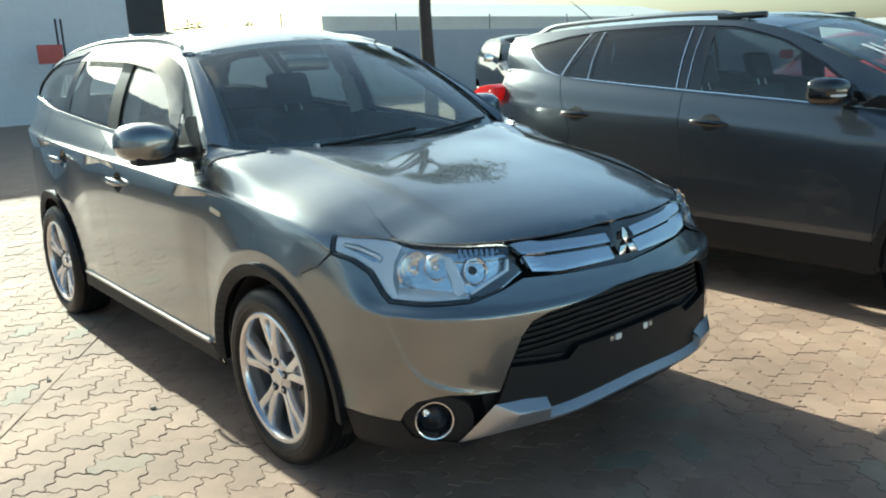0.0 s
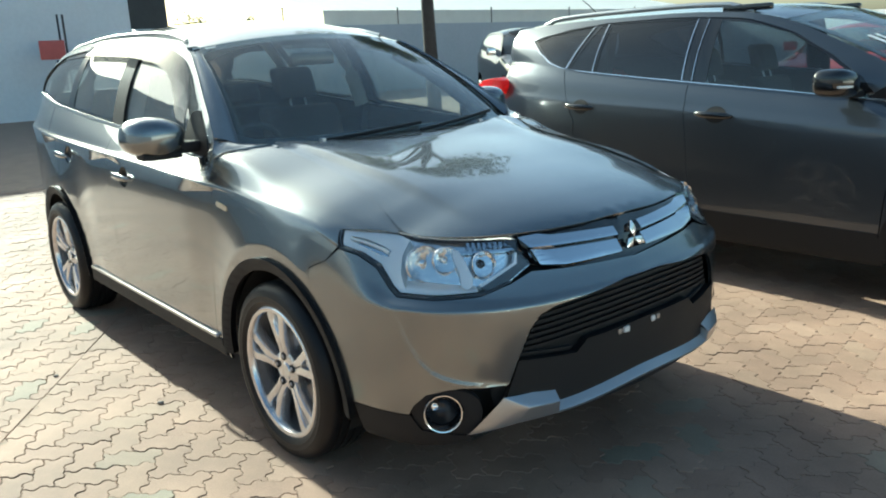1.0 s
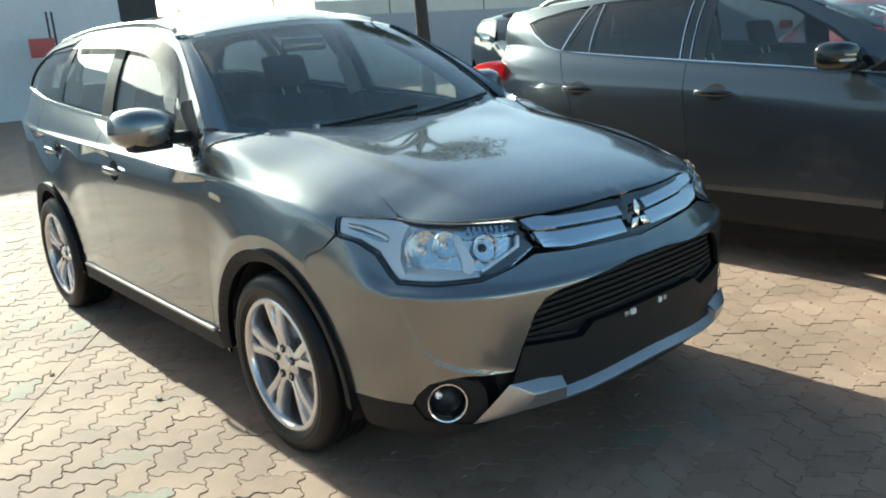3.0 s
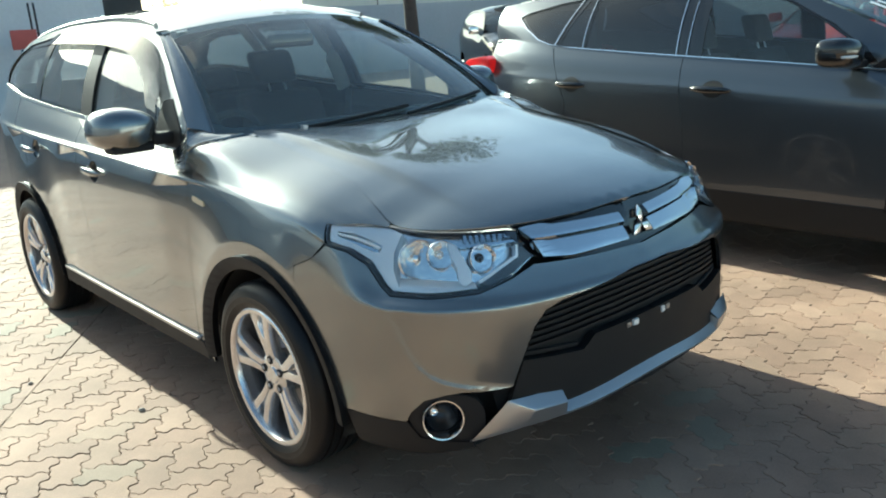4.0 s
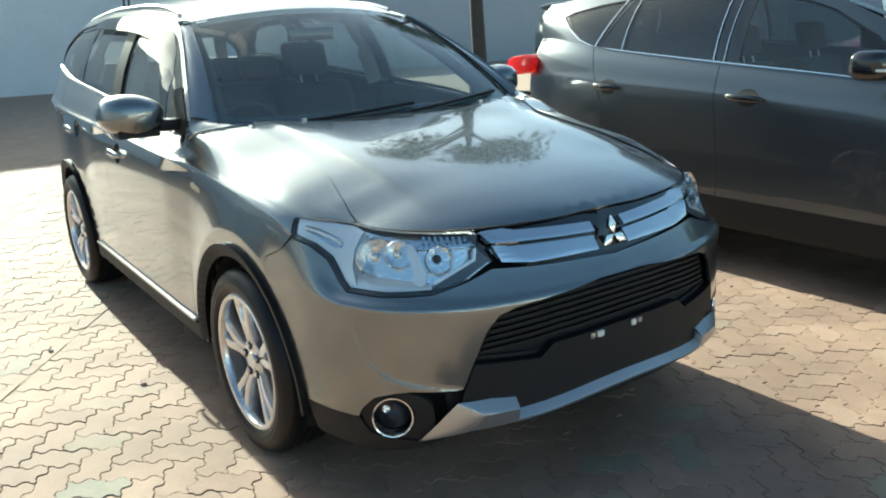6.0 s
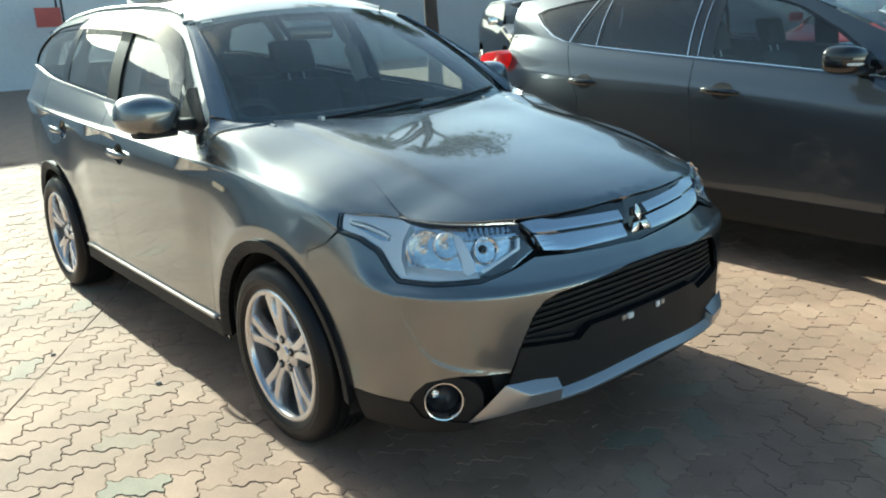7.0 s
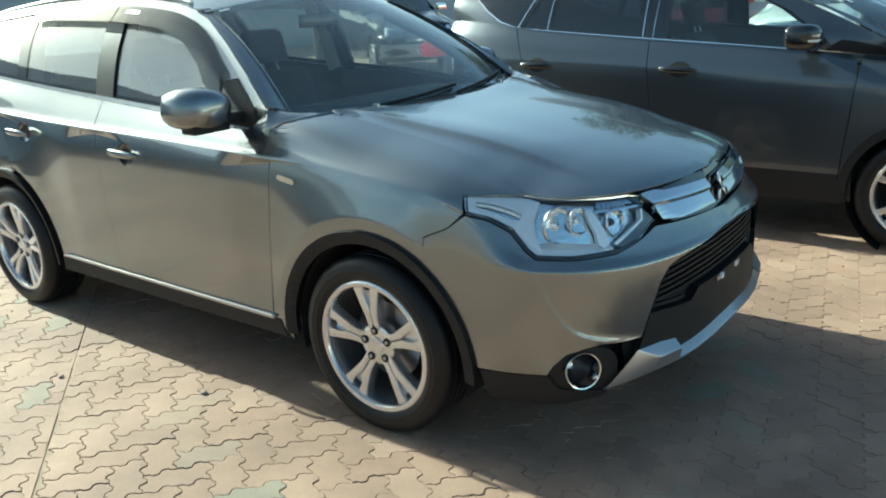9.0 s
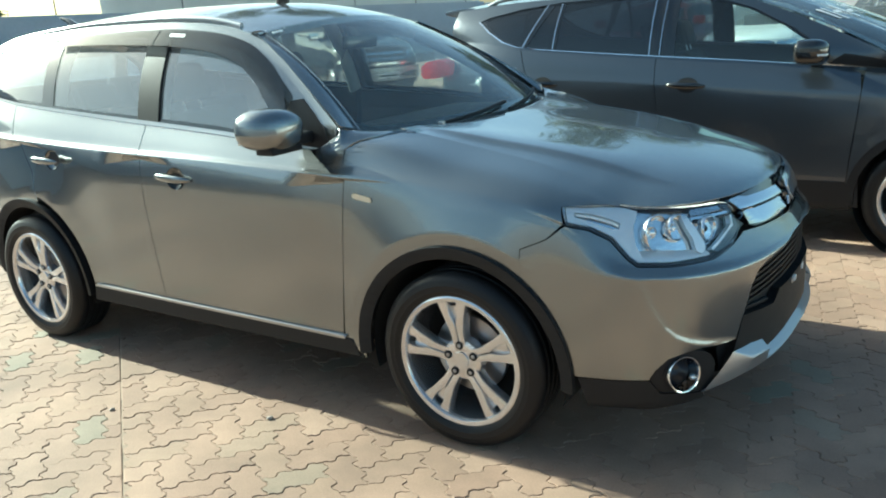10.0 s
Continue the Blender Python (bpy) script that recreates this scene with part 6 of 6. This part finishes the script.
tagged(part("shed_roof", finish("shed_roof", bm, 70), METAL_SHEET), "pale corrugated sheet roof behind the wall", "roof", kind="structure")
post0 = thing("fence_post", "thin dark steel post on top of the boundary wall", "post", pose(WALL_X - .12, 12.6, 2.5), "posts on the wall")
part("upright", tube("upright", [(0, 0, -.02), (0, 0, .62)], .022, 8), DARK_STEEL, post0)
part("cap", box("cap", (-.035, -.035, .60), (.035, .035, .63), .006), DARK_STEEL, post0)
for k in range(1, 6):
    copy_thing(post0, pose(WALL_X - .12, 12.6 + 5.1 * k, 2.5))
tower = tagged(part("gate_tower", box("gate_tower", (WALL_X - 1.2, 7.3, -.1), (WALL_X - .4, 8.55, 6.2), .04), DARK_STEEL), "tall dark steel tower beside the wall", "tower", kind="structure")
sign = thing("red_sign", "faded red sign board on two thin posts", "sign", pose(WALL_X + 1.0, 4.55, 0))
part("board", box("board", (-.02, -.34, 1.68), (.02, .34, 2.20), .01), SIGN_RED, sign)
for y in (.26, .40):
    part("sign_post", tube("sign_post", [(-.05, y, -.02), (-.05, y, 2.9)], .03, 8), DARK_STEEL, sign)
# a low wall closes the yard behind the camera and at both ends
# the south one is an unseen addition; its height shapes what the flanks reflect
block_of("wall_south", (-23, -13.3, -.1), (32, -13, 3.4), RENDERED, "plain pale wall added out of view for the flank reflections", "wall")
block_of("wall_east", (32, -26, -.1), (32.3, 40, 2.4), RENDERED, "low pale boundary wall at the end of the yard", "wall")
block_of("wall_north", (-23, 40, -.1), (32, 40.3, 2.4), RENDERED, "low pale boundary wall at the back of the yard", "wall")

# grit on the paving
STONE = material("pale_grit", (.36, .31, .26), .9, vary=.2, scale=40)
r_ = random.Random(5)
for x, y, size in ((-.84, -1.05, .012), (.62, -1.62, .009), (-1.55, -1.30, .010), (1.30, -1.15, .008)):
    bm = bmesh.new()
    bmesh.ops.create_icosphere(bm, subdivisions=2, radius=size)
    for v in bm.verts:
        v.co = Vector((v.co.x * 1.25, v.co.y * .9, v.co.z * .6)) * r_.uniform(.86, 1.12)
    stone = part("pebble", finish("pebble", bm, 50), STONE)
    stone.matrix_basis = pose(x, y, size * .45, 0, 0, r_.uniform(0, 180))
    tagged(stone, "small pale stone lying on the block paving", "stone", "stones on the paving")


# ---- block paving: interlocking zigzag blocks laid herringbone, with one straight cut joint ----
def paver_material(name, joined_up):
    m = material(name, (.40, .285, .20), .82, vary=.16, scale=9, bump=.0012, bump_scale=160)
    nt = m.node_tree
    src = nt.nodes.new("ShaderNodeNewGeometry" if joined_up else "ShaderNodeObjectInfo")
    out = src.outputs["Random Per Island" if joined_up else "Random"]
    ramp = nt.nodes.new("ShaderNodeValToRGB")
    stops = ((0, (.339, .219, .149)), (.2, (.293, .182, .125)), (.4, (.358, .234, .164)), (.55, (.284, .179, .123)), (.7, (.335, .212, .146)), (.93, (.312, .205, .141)), (.975, (.302, .219, .153)), (1, (.251, .219, .158)))
    while len(ramp.color_ramp.elements) < len(stops):
        ramp.color_ramp.elements.new(.5)
    for e, (p, c) in zip(ramp.color_ramp.elements, stops):
        e.position, e.color = p, (*c, 1)
    nt.links.new(out, ramp.inputs[0])
    hsv = next(n for n in nt.nodes if n.bl_idname == "ShaderNodeHueSaturation")
    nt.links.new(ramp.outputs[0], hsv.inputs["Color"])
    # broad stains over the yard
    geo, st, mr, mx = nt.nodes.new("ShaderNodeNewGeometry"), nt.nodes.new("ShaderNodeTexNoise"), nt.nodes.new("ShaderNodeMapRange"), nt.nodes.new("ShaderNodeMix")
    st.inputs["Scale"].default_value, st.inputs["Detail"].default_value = 1.3, 6
    nt.links.new(geo.outputs["Position"], st.inputs["Vector"])
    mr.inputs["From Min"].default_value, mr.inputs["From Max"].default_value = .38, .66
    mr.inputs["To Min"].default_value, mr.inputs["To Max"].default_value = .72, 1.12
    nt.links.new(st.outputs["Fac"], mr.inputs["Value"])
    mx.data_type, mx.blend_type = "RGBA", "MULTIPLY"
    mx.inputs[0].default_value = 1
    nt.links.new(hsv.outputs[0], mx.inputs[6])
    nt.links.new(mr.outputs[0], mx.inputs[7])
    nt.links.new(mx.outputs[2], nt.nodes["Principled BSDF"].inputs["Base Color"])
    return m


PAVER, PAVERS = paver_material("tan_paving_block", False), paver_material("tan_paving_blocks", True)
UNIT, WAVE = .1125, .0125
ZIG = [(0, 0), (.16, .15), (.27, 1), (.44, 1), (.56, -1), (.73, -1), (.84, -.15)]
AXIS = radians(-34)
LINE_P, LINE_D = np.array((-2.034, -.905)), np.array((math.cos(radians(-35.7)), math.sin(radians(-35.7))))
LINE_N = np.array((-LINE_D[1], LINE_D[0]))


def lattice_edge(p, q):
    """The zigzag from lattice point p to the next one q, without q."""
    p, q = np.array(p, float), np.array(q, float)
    flip = (q - p).sum() < 0
    a, b = (q, p) if flip else (p, q)
    d = b - a
    n = np.array((-d[1], d[0]))
    if abs(d[0]) < .5:
        n = -n
    pts = [a + d * t + n * s * WAVE / UNIT for t, s in ZIG]
    pts.append(b)
    return pts[:0:-1] if flip else pts[:-1]


def block(i, j, upright):
    """Outline of a block of two cells, in metres, drawn in by the joint."""
    c = [(i, j), (i + 1, j), (i + 2, j), (i + 2, j + 1), (i + 1, j + 1), (i, j + 1)] if not upright else [(i, j), (i + 1, j), (i + 1, j + 1), (i + 1, j + 2), (i, j + 2), (i, j + 1)]
    pts = sum((lattice_edge(c[k], c[(k + 1) % 6]) for k in range(6)), [])
    return np.array(pts) * UNIT


def drawn_in(p, d):
    e = np.roll(p, -1, axis=0) - np.roll(p, 1, axis=0)
    n = np.stack([-e[:, 1], e[:, 0]], axis=1)
    return p + n / np.maximum(np.linalg.norm(n, axis=1), 1e-9)[:, None] * d


def clipped(p, side):
    """The part of an outline on one side of the cut joint."""
    d = (p - LINE_P) @ LINE_N * side - .0018
    out = []
    for k in range(len(p)):
        a, b = k, (k + 1) % len(p)
        if d[a] >= 0:
            out.append(p[a])
        if (d[a] >= 0) != (d[b] >= 0):
            out.append(p[a] + (p[b] - p[a]) * d[a] / (d[a] - d[b]))
    return np.array(out)


def block_mesh(p, seed):
    """Vertices and faces of one block: top, rounded edge, sides."""
    r = random.Random(seed)
    h, tx, ty = r.uniform(-.0018, .0018), r.uniform(-.012, .012), r.uniform(-.012, .012)
    mid = p.mean(axis=0)
    rings = [(drawn_in(p, .0042), 0), (drawn_in(p, .0022), -.0010), (drawn_in(p, .0014), -.0034), (drawn_in(p, .0014), -.020)]
    verts = [(x, y, z + h + (x - mid[0]) * tx + (y - mid[1]) * ty) for ringp, z in rings for x, y in ringp]
    n = len(p)
    faces = [tuple(range(n))] + [(a * n + n + k, a * n + n + (k + 1) % n, a * n + (k + 1) % n, a * n + k) for a in range(3) for k in range(n)]
    return verts, faces


ROT = np.array(((math.cos(AXIS), -math.sin(AXIS)), (math.sin(AXIS), math.cos(AXIS))))
near_blocks, far_v, far_f = [], [], []
pick = random.Random(3)
for side, shift in ((1, (0.0, 0.0)), (-1, (.037, .048))):
    for i in range(-110, 80):
        for j in range(-95, 80):
            k = (i + j) % 4
            if k not in (0, 2):
                continue
            c0 = np.array((i + 1, j + .5)) * UNIT if k == 0 else np.array((i + .5, j + 1)) * UNIT
            c = ROT @ (c0 + shift)
            if not (-8.5 < c[0] < 3.9 and -4.8 < c[1] < 3.5):
                continue
            dist = (c - LINE_P) @ LINE_N * side
            if dist < -.13:
                continue
            p = (block(i, j, k == 2) + shift) @ ROT.T
            if dist < .13:
                p = clipped(p, side)
                if len(p) < 5 or abs(np.dot(p[:, 0], np.roll(p[:, 1], -1)) - np.dot(p[:, 1], np.roll(p[:, 0], -1))) / 2 < .003:
                    continue
            seed = pick.random()
            if -1.35 < c[0] < .75 and -1.95 < c[1] < -.92 and len(near_blocks) < 298:
                near_blocks.append((c, p, seed))
            else:
                v, f = block_mesh(p, seed)
                n0 = len(far_v)
                far_v += v
                far_f += [tuple(q + n0 for q in face) for face in f]
rest = part("paving_blocks", mesh_of("paving_blocks", far_v, far_f, smooth=False), PAVERS, ground)
tagged(rest, "tan interlocking paving blocks laid herringbone", kind="stuff")
for c, p, seed in near_blocks:
    v, f = block_mesh(p - c, seed)
    ob = part("paving_block", mesh_of("paving_block", v, f, smooth=False), PAVER, ground)
    ob.location = (c[0], c[1], 0)
